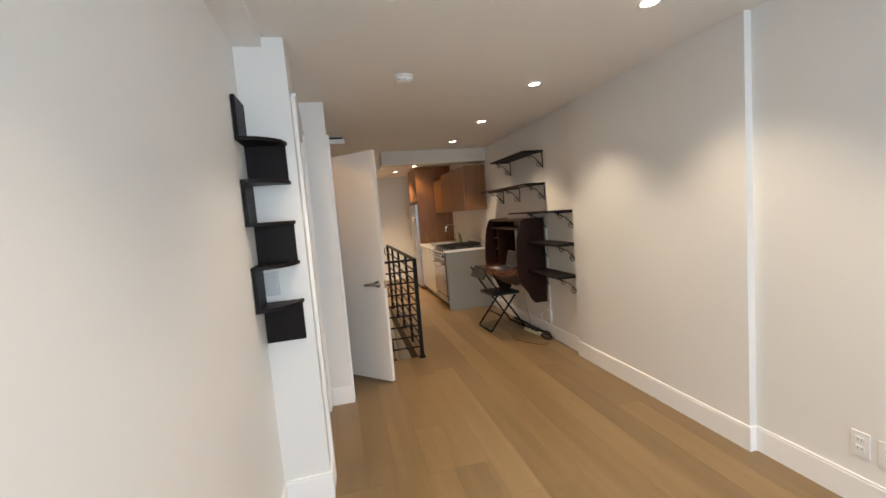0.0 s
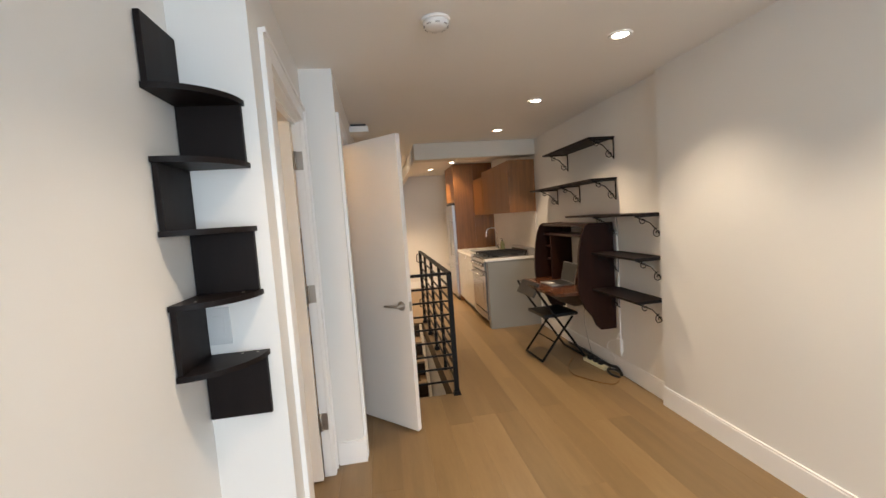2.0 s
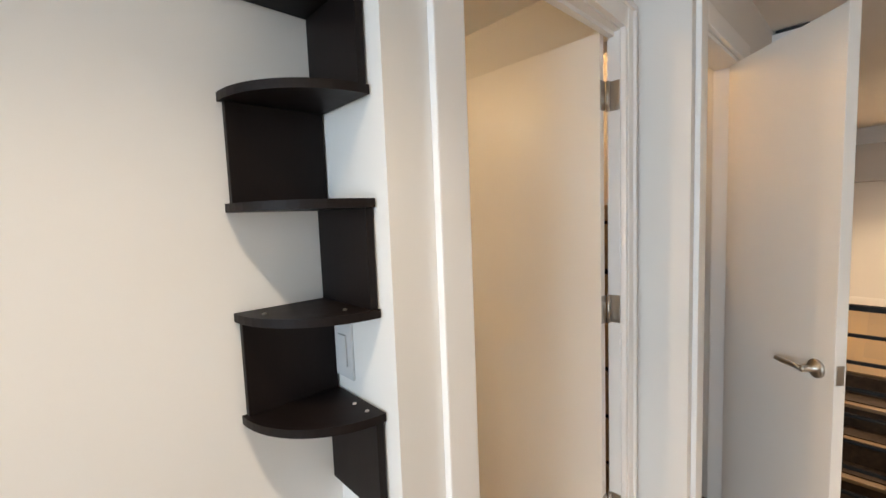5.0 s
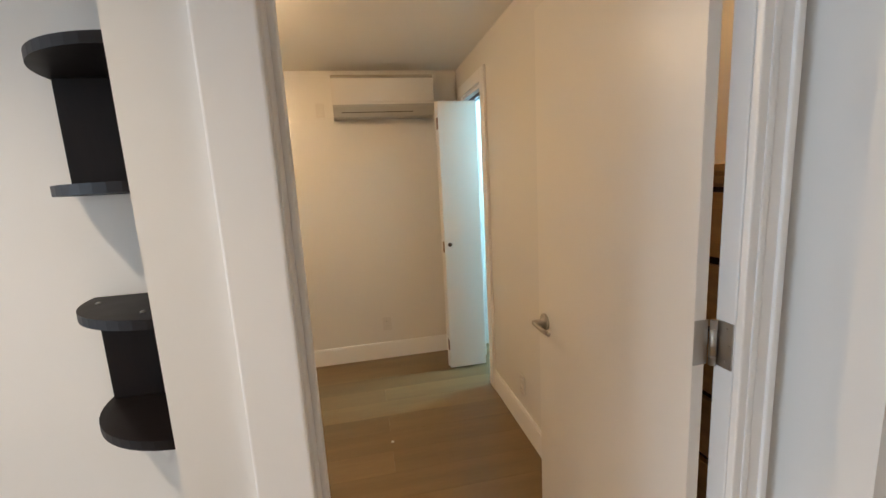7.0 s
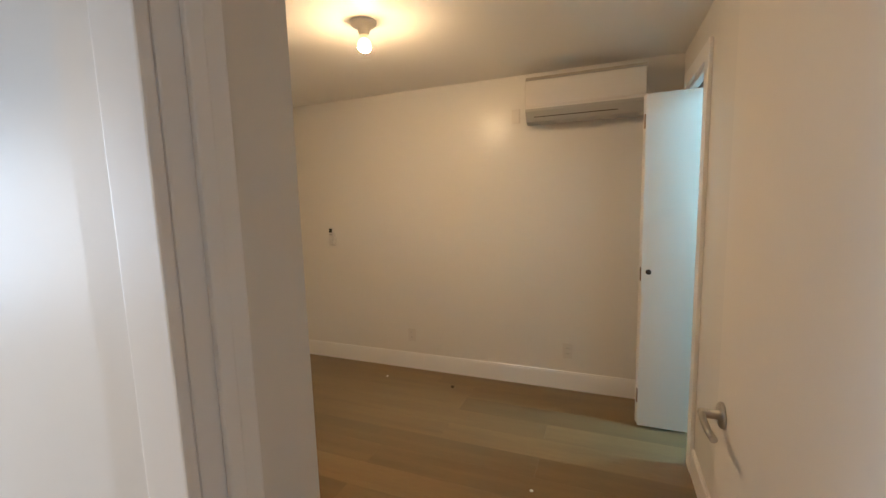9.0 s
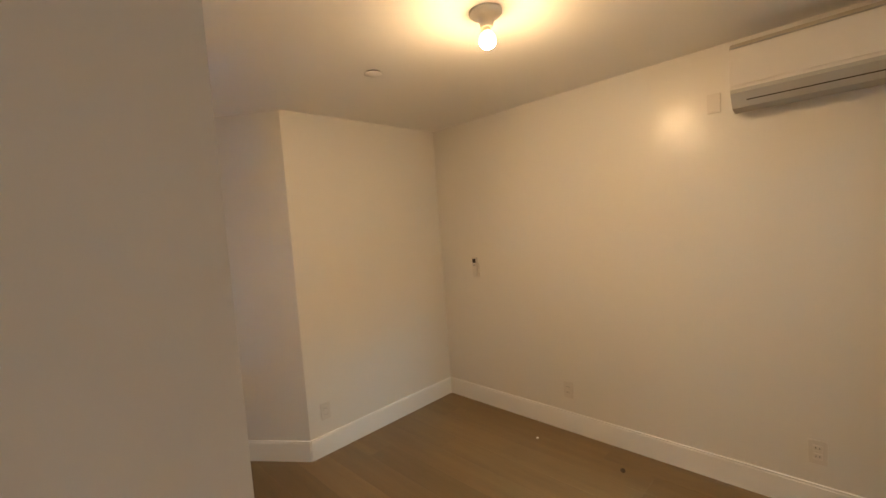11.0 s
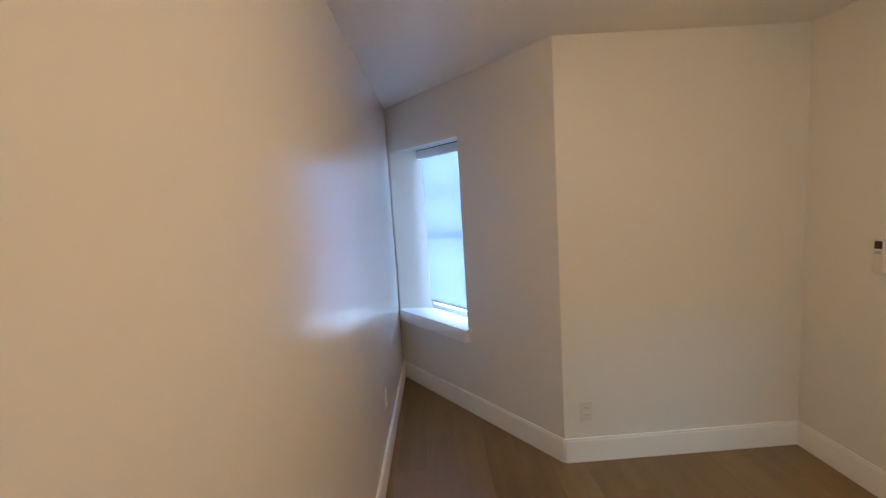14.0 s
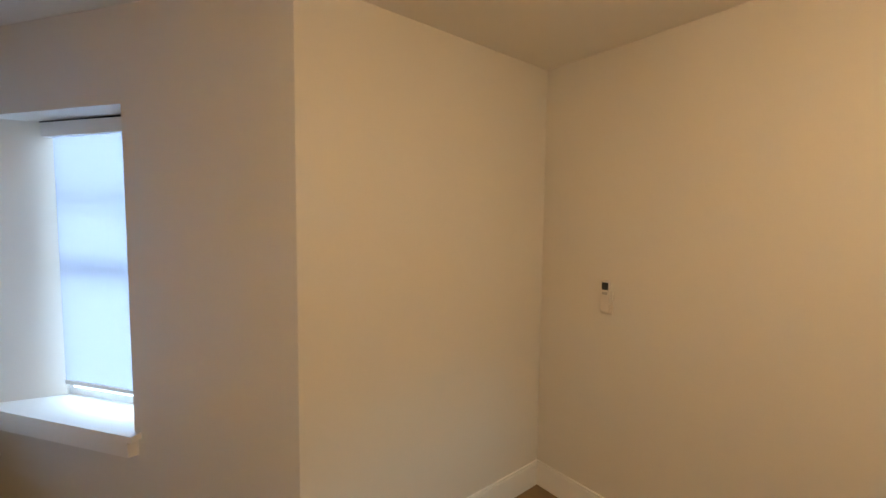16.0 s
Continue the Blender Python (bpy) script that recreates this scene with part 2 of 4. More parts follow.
def thing(name, label, category, group="", m=None, kind=""):
    ob = new(name)
    ob.empty_display_size = 0.05
    if m is not None:
        ob.matrix_world = m
    return tagged(ob, label, category, group, kind)


def boxes(name, mat, *rows, parent=None, bevel=0.0, label="", kind="structure"):
    bm = bmesh.new()
    for r in rows:
        box(bm, *r, bevel=bevel)
    ob = made(name, bm, mat)
    if parent:
        ob.parent = parent
        return tagged(ob, label)
    return tagged(ob, label, kind=kind)


def bp(name, mat, parent, *rows, bevel=0.002, label=""):
    return boxes(name, mat, *rows, parent=parent, bevel=bevel, label=label)


# ---- large structure ----
XL, YR, XC = -0.40, 2.145, -0.17
bm = bmesh.new()
prism(bm, [(XL, -2.6), (XL, YR), (XC, YR), (XC, 2.31), (-0.27, 2.31), (-0.27, 2.255), (-0.473, 2.255), (-0.528, -1.22), (-0.532, -2.6)], 0, H)
tagged(made("wall_partition", bm, WALL), "off-white painted partition wall between living room and bedroom", kind="structure")
bm = bmesh.new()
prism(bm, [(-0.473, 2.2555), (-0.481, 2.2555), (-0.536, -1.24), (-0.528, -1.24)], 0, HB)
tagged(made("wall_bedroom_east", bm, GLOSSY), "warm white satin bedroom wall", kind="structure")
boxes("wall_bedroom_return", SATIN, (-0.481, 2.2557, 0, -0.271, 2.2585, HB))
XH = -0.215       # wall face on the hinge side
bm = bmesh.new()
prism(bm, [(-0.27, 2.31), (XC, 2.31), (XH, 3.175), (-0.27, 3.175)], 2.06, H)
tagged(made("wall_over_door", bm, WALL), "off-white painted wall over the bedroom door", kind="structure")
bm = bmesh.new()
prism(bm, [(-0.262, 3.175), (XH, 3.175), (XH, 3.267), (-0.03, 3.267), (-0.03, 3.37), (-0.262, 3.37)], 0, H)
tagged(made("wall_between_doors", bm, WALL), "white painted wall post between two doors", kind="structure")
boxes("wall_stair_side", WALL, (-0.13, 3.37, 2.05, -0.03, 3.93, H), (-0.13, 3.93, -2.6, -0.03, 9.45, H))
boxes("wall_right", WALL, (2.15, -2.6, 0, 2.27, 9.57, H))
boxes("wall_chimney_breast", WALL, (2.105, 1.703, 0, 2.15, 3.39, H))
boxes("wall_back", WALL, (-0.13, 9.45, 0, 2.15, 9.57, H))
boxes("wall_front", WALL, (-0.4, -2.75, 0, -0.13, -2.6, H), (0.83, -2.75, 0, 1.07, -2.6, H), (2.03, -2.75, 0, 2.27, -2.6, H),
      (-0.13, -2.75, 0, 0.83, -2.6, 0.5), (1.07, -2.75, 0, 2.03, -2.6, 0.5), (-0.13, -2.75, 2.18, 0.83, -2.6, H), (1.07, -2.75, 2.18, 2.03, -2.6, H))
boxes("ceiling_living", CEIL, (-0.55, -2.75, H, 2.27, 9.57, H + 0.1))
# The beam's shade and warm light are put into its darker colour.
boxes("ceiling_beam", material("beam_paint_with_shade", (0.66, 0.61, 0.525), 0.6, vary=0.02, scale=1.2, bump=0.05, fine=240), (0.64, 5.72, HK, 2.15, 5.95, H - 0.002))
bm = bmesh.new()
plate(bm, [(0.70, HK), (0.70, H - 0.003), (0.641, H - 0.003), (0.641, HK - 0.002)], 5.951, 9.2)
tagged(made("bulkhead", bm, CEIL), "cream painted bulkhead along the kitchen ceiling", kind="structure")
# bedroom
A, B = Vector((-1.532, 0.131)), Vector((-0.545, -1.23))
du = (B - A).normalized()
dv = Vector((-du.y, du.x))


def oblique(u, v):
    p = A + du * u + dv * v
    return p.x, p.y


def slant(bm, u0, v0, z0, u1, v1, z1):
    prism(bm, [oblique(u0, v0), oblique(u1, v0), oblique(u1, v1), oblique(u0, v1)], z0, z1)


U0, U1, WZ0, WZ1 = 0.785, 1.655, 0.60, 1.945
bm = bmesh.new()
slant(bm, 0.0, -0.30, 0, U0, 0, HB)
slant(bm, U0, -0.30, 0, 1.75, 0, WZ0)
slant(bm, U0, -0.30, WZ1, 1.75, 0, HB)
prism(bm, [oblique(1.665, 0), oblique(1.45, -0.17), oblique(1.45, -0.30), oblique(1.9, -0.30), oblique(1.9, 0)], WZ0, WZ1)
tagged(made("wall_window", bm, SATIN), "white angled bedroom wall with a window", kind="structure")
bm = bmesh.new()
prism(bm, [(-3.0, 0.131), (-1.532, 0.131), oblique(0, -0.3), (-1.9, -0.1), (-3.0, -0.1)], 0, HB)
tagged(made("wall_bedroom_south", bm, SATIN), "warm white painted bedroom wall", kind="structure")
boxes("wall_bedroom_west", SATIN, (-3.0, 0.131, 0, -2.89, 3.37, HB))
boxes("wall_bedroom_north", SATIN, (-2.89, 3.265, 0, -2.68, 3.37, HB), (-2.68, 3.265, 2.06, -2.215, 3.37, HB), (-2.215, 3.265, 0, -0.74, 3.37, HB), (-0.74, 3.265, 2.06, -0.262, 3.37, HB))
boxes("ceiling_bedroom", CEILB, (-3.0, -1.7, HB, -0.27, 3.37, H + 0.1))
# closet behind the bedroom door, bathroom
boxes("wall_closet", WALL, (-0.98, 3.37, 0, -0.88, 4.05, H), (-0.88, 3.95, 0, -0.13, 4.05, H))
boxes("ceiling_closet", CEIL, (-0.98, 3.37, H - 0.01, -0.13, 4.05, H + 0.1))
boxes("wall_bathroom", WALL, (-3.0, 3.37, 0, -2.9, 5.0, H), (-2.0, 3.37, 0, -1.9, 5.0, H), (-2.9, 4.9, 0, -2.0, 5.0, H))
boxes("ceiling_bathroom", CEIL, (-3.0, 3.37, H - 0.01, -1.9, 5.0, H + 0.1))
# floors and the stair well
boxes("floor", OAKGAP, (-0.56, -2.75, -0.2, 2.27, 4.05, -0.012), (0.66, 4.05, -0.2, 2.27, 9.57, -0.012), (-0.13, 6.5, -0.2, 0.66, 9.57, -0.012),
      (-3.0, -1.7, -0.2, -0.56, 5.0, -0.012), (-0.56, 2.2, -0.2, -0.13, 4.05, -0.013))
boxes("wall_stair_well", WALL, (0.66, 3.2, -2.7, 0.76, 6.6, -0.2), (-0.13, 6.5, -2.7, 0.66, 6.6, -0.2), (-0.13, 3.1, -2.7, 0.76, 3.2, -0.2))
boxes("floor_lower", OAKGAP, (-0.13, 3.1, -2.8, 0.76, 6.6, -2.7))
boxes("ground", material("street_asphalt", (0.06, 0.06, 0.06), 0.9), (-300, -300, -4.0, 300, 300, -3.9))

# ---- trim ----
BH = 0.14


def base(rows):
    bm = bmesh.new()
    for x0, y0, x1, y1, nx, ny in rows:
        d = Vector((x1 - x0, y1 - y0)).normalized()
        prism(bm, [(x0, y0), (x1, y1), (x1 + nx * 0.013, y1 + ny * 0.013), (x0 + nx * 0.013, y0 + ny * 0.013)], 0, BH - 0.012)
        prism(bm, [(x0, y0), (x1, y1), (x1 + nx * 0.010, y1 + ny * 0.010), (x0 + nx * 0.010, y0 + ny * 0.010)], BH - 0.012, BH)
    return tagged(made("baseboard", bm, TRIM), "white painted wooden baseboard", kind="structure")


base([(XL, -2.6, XL, YR, 1, 0), (XL, YR, XC + 0.013, YR, 0, -1), (XC, YR, XC, 2.248, 1, 0)])
base([(XH + 0.03, 3.267, -0.03 + 0.013, 3.267, 0, -1), (-0.03, 3.267, -0.03, 3.30, 1, 0)])
base([(2.15, -2.6, 2.15, 1.703, -1, 0), (2.105 - 0.013, 1.703, 2.15, 1.703, 0, -1), (2.105, 1.703, 2.105, 3.39, -1, 0), (2.15, 3.39, 2.15, 5.77, -1, 0)])
base([(-0.03, 9.45, 1.4, 9.45, 0, -1)])
base([(-2.89, 0.131, -2.89, 3.265, 1, 0)])
base([(-2.89, 0.131, -1.532, 0.131, 0, 1)])
ax, ay = oblique(0, 0)
bx, by = oblique(1.67, 0)
base([(ax, ay, bx, by, dv.x, dv.y)])
base([(-0.481, 2.2555, -0.536, -1.24, -1, 0)])
base([(-2.11, 3.265, -0.74, 3.265, 0, -1)])
base([(-2.0, 3.37, -2.0, 4.9, -1, 0), (-2.9, 4.9, -2.0, 4.9, 0, -1)])


def casing(name, rows):
    bm = bmesh.new()
    for r in rows:
        box(bm, *r, bevel=0.004)
    return tagged(made(name, bm, TRIM), "white enamel door casing and jamb", kind="structure")


# bedroom door frame: casings on both sides, jamb with a stop
casing("trim_door_bedroom", [(XC, 2.25, 0, XC + 0.018, 2.333, 2.13), (XH, 3.160, 0, XH + 0.018, 3.240, 2.13), (XH + 0.016, 3.223, 0, XH + 0.026, 3.240, 2.13), (XH + 0.016, 3.180, 0, XH + 0.021, 3.196, 2.13),
                             (-0.27, 2.31, 0, XC, 2.335, 2.06), (-0.262, 3.160, 0, XH, 3.175, 2.06),
                             (-0.232, 2.334, 0, -0.205, 2.345, 2.04), (-0.284, 2.259, 0, -0.27, 2.318, 2.12)])
bm = bmesh.new()
prism(bm, [(-0.27, 2.335), (XC, 2.335), (XH, 3.160), (-0.27, 3.160)], 2.04, 2.06)
prism(bm, [(XC, 2.333), (XC + 0.018, 2.333), (XH + 0.018, 3.160), (XH, 3.160)], 2.047, 2.13)
prism(bm, [(XC + 0.016, 2.25), (XC + 0.026, 2.25), (XH + 0.026, 3.240), (XH + 0.016, 3.240)], 2.113, 2.131)
prism(bm, [(-0.25, 2.343), (-0.223, 2.343), (-0.235, 3.160), (-0.255, 3.160)], 2.026, 2.04)
tagged(made("trim_door_bedroom_head", bm, TRIM), "white enamel head casing over the bedroom door", kind="structure")
casing("trim_door_closet", [(-0.03, 3.303, 0, -0.012, 3.378, 2.125), (-0.03, 3.922, 0, -0.012, 3.997, 2.125), (-0.03, 3.378, 2.05, -0.012, 3.922, 2.125),
                            (-0.13, 3.37, 0, -0.03, 3.385, 2.05), (-0.13, 3.915, 0, -0.03, 3.93, 2.05), (-0.13, 3.385, 2.035, -0.03, 3.915, 2.05)])
casing("trim_door_bathroom", [(-2.205, 3.247, 0, -2.115, 3.265, 2.15), (-2.77, 3.247, 0, -2.69, 3.265, 2.15), (-2.69, 3.247, 2.07, -2.205, 3.265, 2.15),
                              (-2.215, 3.262, 0, -2.2, 3.37, 2.06), (-2.69, 3.262, 0, -2.675, 3.37, 2.06), (-2.675, 3.262, 2.045, -2.215, 3.37, 2.06)])
boxes("trim_door_track", SILVER, (-2.675, 3.30, 2.02, -2.215, 3.335, 2.044))
# window: frame, sill and apron, glass, shade
win = thing("window_1", "white sash window behind a drawn translucent shade", "window", kind="structure")
bm = bmesh.new()
for u0, z0, u1, z1 in ((U0, WZ0, U0 + 0.06, WZ1), (1.42, WZ0, 1.45, WZ1), (U0 + 0.06, WZ1 - 0.06, 1.42, WZ1), (U0 + 0.06, WZ0, 1.42, WZ0 + 0.058), (U0 + 0.06, 1.24, 1.42, 1.28), (U0 + 0.06, 1.585, 1.42, 1.605)):
    slant(bm, u0, -0.225, z0, u1, -0.185, z1)
part("window_frame", bm, TRIM, win)
bm = bmesh.new()
slant(bm, U0 + 0.06, -0.207, WZ0 + 0.058, 1.42, -0.203, WZ1 - 0.06)
pane = part("pane", bm, GLASS, win)
pane.visible_shadow = False
bm = bmesh.new()
slant(bm, U0, -0.20, WZ0, 1.66, 0.0, WZ0 + 0.022)
slant(bm, U0 - 0.035, 0.0, WZ0 - 0.004, 1.63, 0.042, WZ0 + 0.022)
prism(bm, [oblique(U0 - 0.02, 0), oblique(1.65, 0), oblique(1.65, 0.032), oblique(U0 + 0.0, 0.032)], WZ0 - 0.075, WZ0 - 0.005)
part("window_sill", bm, TRIM, win)
shade = thing("roller_shade", "pale translucent roller shade drawn down nearly to the sill", "window shade")
bm = bmesh.new()
slant(bm, U0 + 0.002, -0.152, 0.708, 1.417, -0.150, 1.875)
part("fabric", bm, SHADE, shade)
bm = bmesh.new()
slant(bm, U0 + 0.002, -0.165, 1.873, 1.455, -0.125, 1.942)
part("cassette", bm, PLASTIC, shade)
bm = bmesh.new()
slant(bm, U0 + 0.004, -0.158, 0.692, 1.414, -0.144, 0.710)
part("hem_bar", bm, PLASTIC, shade)
ex, ey = oblique(1.125, -0.285)
tx, ty = oblique(1.125, 0.5)
area_lamp("window_light_3", (ex, ey, 1.27), (tx, ty, 1.27), 0.61, 1.28, BED_WINDOW, (0.50, 0.75, 1.0))
for i, x0 in enumerate((-0.13, 1.07)):
    w = thing("window_%d" % (i + 2), "white framed front window", "window", kind="structure")
    boxes("window_frame", TRIM, (x0, -2.72, 0.5, x0 + 0.05, -2.67, 2.18), (x0 + 0.91, -2.72, 0.5, x0 + 0.96, -2.67, 2.18), (x0 + 0.05, -2.72, 0.5, x0 + 0.91, -2.67, 0.55),
          (x0 + 0.05, -2.72, 2.13, x0 + 0.91, -2.67, 2.18), (x0 + 0.05, -2.72, 1.32, x0 + 0.91, -2.67, 1.36), parent=w)

# ---- living room things ----


def corner_shelf():
    """Zigzag corner shelf: five quarter-round boards joined by upright panels."""
    t = thing("corner_shelf", "dark espresso zigzag corner shelf, empty, fixed in a white corner", "shelf", m=pose(XL, YR, 0.88))
    r, th = 0.192, 0.016
    levels = [0.973, 0.785, 0.590, 0.390, 0.195]
    for z in levels:
        bm = bmesh.new()
        arc = [(0.004, -0.004)] + [(0.004 + r * math.cos(a), -0.004 - r * math.sin(a)) for a in [i * math.pi / 2 / 14 for i in range(15)]]
        plate(bm, arc, z - th / 2, z + th / 2, "z")
        part("shelf_board", bm, ESP, t)
    top = 1.163
    for i, z in enumerate(levels + [0.0]):
        hi = top if i == 0 else levels[i - 1] - th / 2
        lo = z + (th / 2 if i < 5 else 0)
        if i % 2 == 0:
            bp("side_panel", ESP, t, (0.004, -0.188, lo, 0.004 + th, -0.004, hi), bevel=0.0015)
        else:
            bp("side_panel", ESP, t, (0.004, -0.004 - th, lo, 0.188, -0.004, hi), bevel=0.0015)
    for z, x, y in ((0.390, 0.06, -0.16), (0.390, 0.15, -0.05), (0.195, 0.12, -0.025), (0.195, 0.165, -0.025)):
        bm = bmesh.new()
        lathe(bm, [(0.004, 0), (0.004, 0.002), (0.002, 0.003)], (x, y, z + th / 2), n=10)
        part("screw", bm, NICKEL, t)


def wall_plate(kind, m, group="", w=0.07, h=0.115, mat=PLATEPL):
    """A switch or socket plate: face in the local x-z plane, proud along -y."""
    label = {"switch": "white plastic rocker light switch on the wall", "outlet": "white plastic double power outlet on the wall"}[kind]
    t = thing("light_switch" if kind == "switch" else "power_outlet", label, "light switch" if kind == "switch" else "outlet", group, m)
    bp("plate", mat, t, (-w / 2, -0.006, -h / 2, w / 2, 0, h / 2), bevel=0.002)
    if kind == "switch":
        bp("rocker", mat, t, (-0.017, -0.010, -0.033, 0.017, -0.006, 0.033), bevel=0.0015)
    else:
        for z in (-0.02, 0.02):
            bp("socket", mat, t, (-0.017, -0.008, z - 0.014, 0.017, -0.006, z + 0.014), bevel=0.002)
            for x in (-0.007, 0.007):
                bp("slot", BLACKPL, t, (x - 0.001, -0.0085, z - 0.003, x + 0.001, -0.008, z + 0.006), bevel=0)
    return t


def lever(parent, x, z, side, towards, mat=NICKEL, y0=0.0):
    """A door lever on a leaf that spans local x, facing y = side."""
    bm = bmesh.new()
    lathe(bm, [(0.032, 0), (0.032, 0.006), (0.028, 0.010), (0.012, 0.011), (0.011, 0.045), (0.0105, 0.052), (0.004, 0.055)], (0, 0, 0), "y")
    if side < 0:
        bmesh.ops.scale(bm, vec=(1, -1, 1), verts=bm.verts[:])
        bmesh.ops.reverse_faces(bm, faces=bm.faces[:])
    bmesh.ops.translate(bm, vec=(x, y0, z), verts=bm.verts[:])
    h = part("door_handle", bm, mat, parent, "satin nickel lever handle")
    bm = bmesh.new()
    tube(bm, [(x, y0 + side * 0.046, z), (x + towards * 0.03, y0 + side * 0.05, z), (x + towards * 0.08, y0 + side * 0.05, z - 0.002), (x + towards * 0.118, y0 + side * 0.045, z - 0.004)], 0.0085, 10)
    part("lever", bm, mat, h)


def hinge(parent, x, y, z, m=None):
    bm = bmesh.new()
    tube(bm, [(x, y, z - 0.05), (x, y, z + 0.05)], 0.007, 10)
    for k in (-0.03, -0.01, 0.01, 0.03):
        tube(bm, [(x, y, z + k - 0.001), (x, y, z + k + 0.001)], 0.0078, 10)
    h = part("hinge", bm, NICKEL, parent, "satin nickel butt hinge")
    return h


def bedroom_door():
    """The white slab door, open inwards against the bedroom's end wall."""
    t = thing("door_1", "plain white slab door standing open into the bedroom", "door", m=pose(-0.256, 3.137, 0, 0, 0, 180.4), kind="structure")
    bp("leaf", DOORW, t, (0.006, 0.0, 0.012, 0.768, 0.030, 2.035), bevel=0.002)
    lever(t, 0.712, 0.897, 1, -1, y0=0.030)
    lever(t, 0.712, 0.897, -1, -1, y0=0.0)
    bp("latch_plate", NICKEL, t, (0.7675, 0.004, 0.865, 0.7692, 0.026, 0.925), bevel=0.0005)
    for z in (0.335, 1.085, 1.83):
        h = hinge(t, -0.003, -0.010, z)
        bp("hinge_leaf", NICKEL, h, (0.0035, -0.004, z - 0.05, 0.0058, 0.030, z + 0.05), bevel=0.0008)
        bp("hinge_leaf", NICKEL, h, (-0.040, -0.0225, z - 0.05, -0.004, -0.0195, z + 0.05), bevel=0.0008)
        for dz in (-0.035, 0.0, 0.035):
            bm = bmesh.new()
            lathe(bm, [(0.004, 0.0), (0.004, 0.0012)], (-0.024 if dz else -0.032, -0.0195, z + dz), "y", n=8)
            part("screw", bm, NICKEL, h)


def closet_door():
    """The narrow white closet door, standing half open into the living room."""
    t = thing("door_2", "narrow plain white door standing half open into the living room", "door", m=pose(-0.040, 3.912, 0, 0, 0, -45.3), kind="structure")
    bp("leaf", DOORW, t, (0.004, -0.036, 0.014, 0.548, 0.0, 2.032), bevel=0.002)
    lever(t, 0.484, 0.884, -1, -1, y0=-0.036)
    lever(t, 0.484, 0.884, 1, -1)
    bp("latch_plate", NICKEL, t, (0.5475, -0.030, 0.85, 0.5495, -0.006, 0.915), bevel=0.0005)
    for z in (0.335, 1.085, 1.83):
        hinge(t, 0.0, 0.004, z)


def smoke_detector(x, y, z, group="smoke detectors"):
    t = thing("smoke_detector", "round white plastic smoke detector on the ceiling", "smoke detector", group, pose(x, y, z))
    bm = bmesh.new()
    lathe(bm, [(0.066, 0), (0.068, -0.008), (0.066, -0.012)], (0, 0, 0))
    part("mounting_plate", bm, PLASTIC, t)
    bm = bmesh.new()
    lathe(bm, [(0.060, -0.012), (0.058, -0.026), (0.050, -0.036), (0.030, -0.040), (0.005, -0.041)], (0, 0, 0))
    part("cover", bm, PLASTIC, t)
    for k in range(8):
        a = k * math.pi / 4
        bm = bmesh.new()
        box(bm, 0.050, -0.010, -0.034, 0.0572, 0.010, -0.0305, m=Matrix.Rotation(a, 4, 'Z'))
        part("vent_slot", bm, GREYPL, t)


def downlight(x, y, z):
    t = thing("downlight", "lit round recessed ceiling downlight with a white trim", "ceiling light", "recessed downlights", pose(x, y, z))
    bm = bmesh.new()
    n = 32
    rings = [[bm.verts.new((r * math.cos(2 * math.pi * k / n), r * math.sin(2 * math.pi * k / n), h)) for k in range(n)] for r, h in ((0.062, -0.001), (0.060, -0.006), (0.047, -0.008), (0.040, -0.003))]
    for s, u in zip(rings, rings[1:]):
        for k in range(n):
            bm.faces.new((s[k], u[k], u[(k + 1) % n], s[(k + 1) % n])).smooth = True
    part("trim_ring", bm, PLASTIC, t)
    bm = bmesh.new()
    lathe(bm, [(0.040, -0.002), (0.040, -0.0035), (0.001, -0.004)], (0, 0, 0))
    part("lens", bm, LAMPWARM, t, "glowing warm lens")
    return t


def railing():
    """Black iron guard round the stair well: posts and level bars."""
    t = thing("stair_railing", "black iron stair railing with level bars around the stairwell", "railing", m=pose(0.69, 4.03, 0))
    for y in (0.0, 0.60, 1.22, 1.85, 2.47):
        r = 0.019 if y in (0.0, 2.47) else 0.014
        p = bp("post", BLACKIRON, t, (-r, y - r, -0.01, r, y + r, 1.0), bevel=0.003)
        if y != 0.60:
            bp("base_plate", BLACKIRON, p, (-0.032, y - 0.032, 0.0, 0.032, y + 0.032, 0.008), (-0.026, y - 0.026, 0.008, 0.026, y + 0.026, 0.03), bevel=0.003)
    bp("post", BLACKIRON, t, (-0.72, -0.014, -0.01, -0.69, 0.014, 1.0), bevel=0.003)
    bp("handrail", BLACKIRON, t, (-0.020, -0.022, 1.0, 0.020, 2.49, 1.022), bevel=0.004)
    bp("handrail", BLACKIRON, t, (-0.72, -0.018, 1.0, -0.021, 0.018, 1.022), bevel=0.004)
    for i in range(8):
        z = 0.897 - i * 0.1115
        bp("bar", BLACKIRON, t, (-0.007, 0.019, z - 0.007, 0.007, 2.455, z + 0.007), bevel=0.002)
        bp("bar", BLACKIRON, t, (-0.69, -0.007, z - 0.007, -0.019, 0.007, z + 0.007), bevel=0.002)
    for z in (0.86, 0.22):
        bm = bmesh.new()
        tube(bm, [(-0.018, 2.47, z), (-0.044, 2.47, z + 0.008), (-0.050, 2.47, z + 0.025), (-0.050, 2.47, z + 0.095), (-0.044, 2.47, z + 0.112), (-0.018, 2.47, z + 0.12)], 0.006, 8)
        part("latch_loop", bm, BLACKIRON, t)


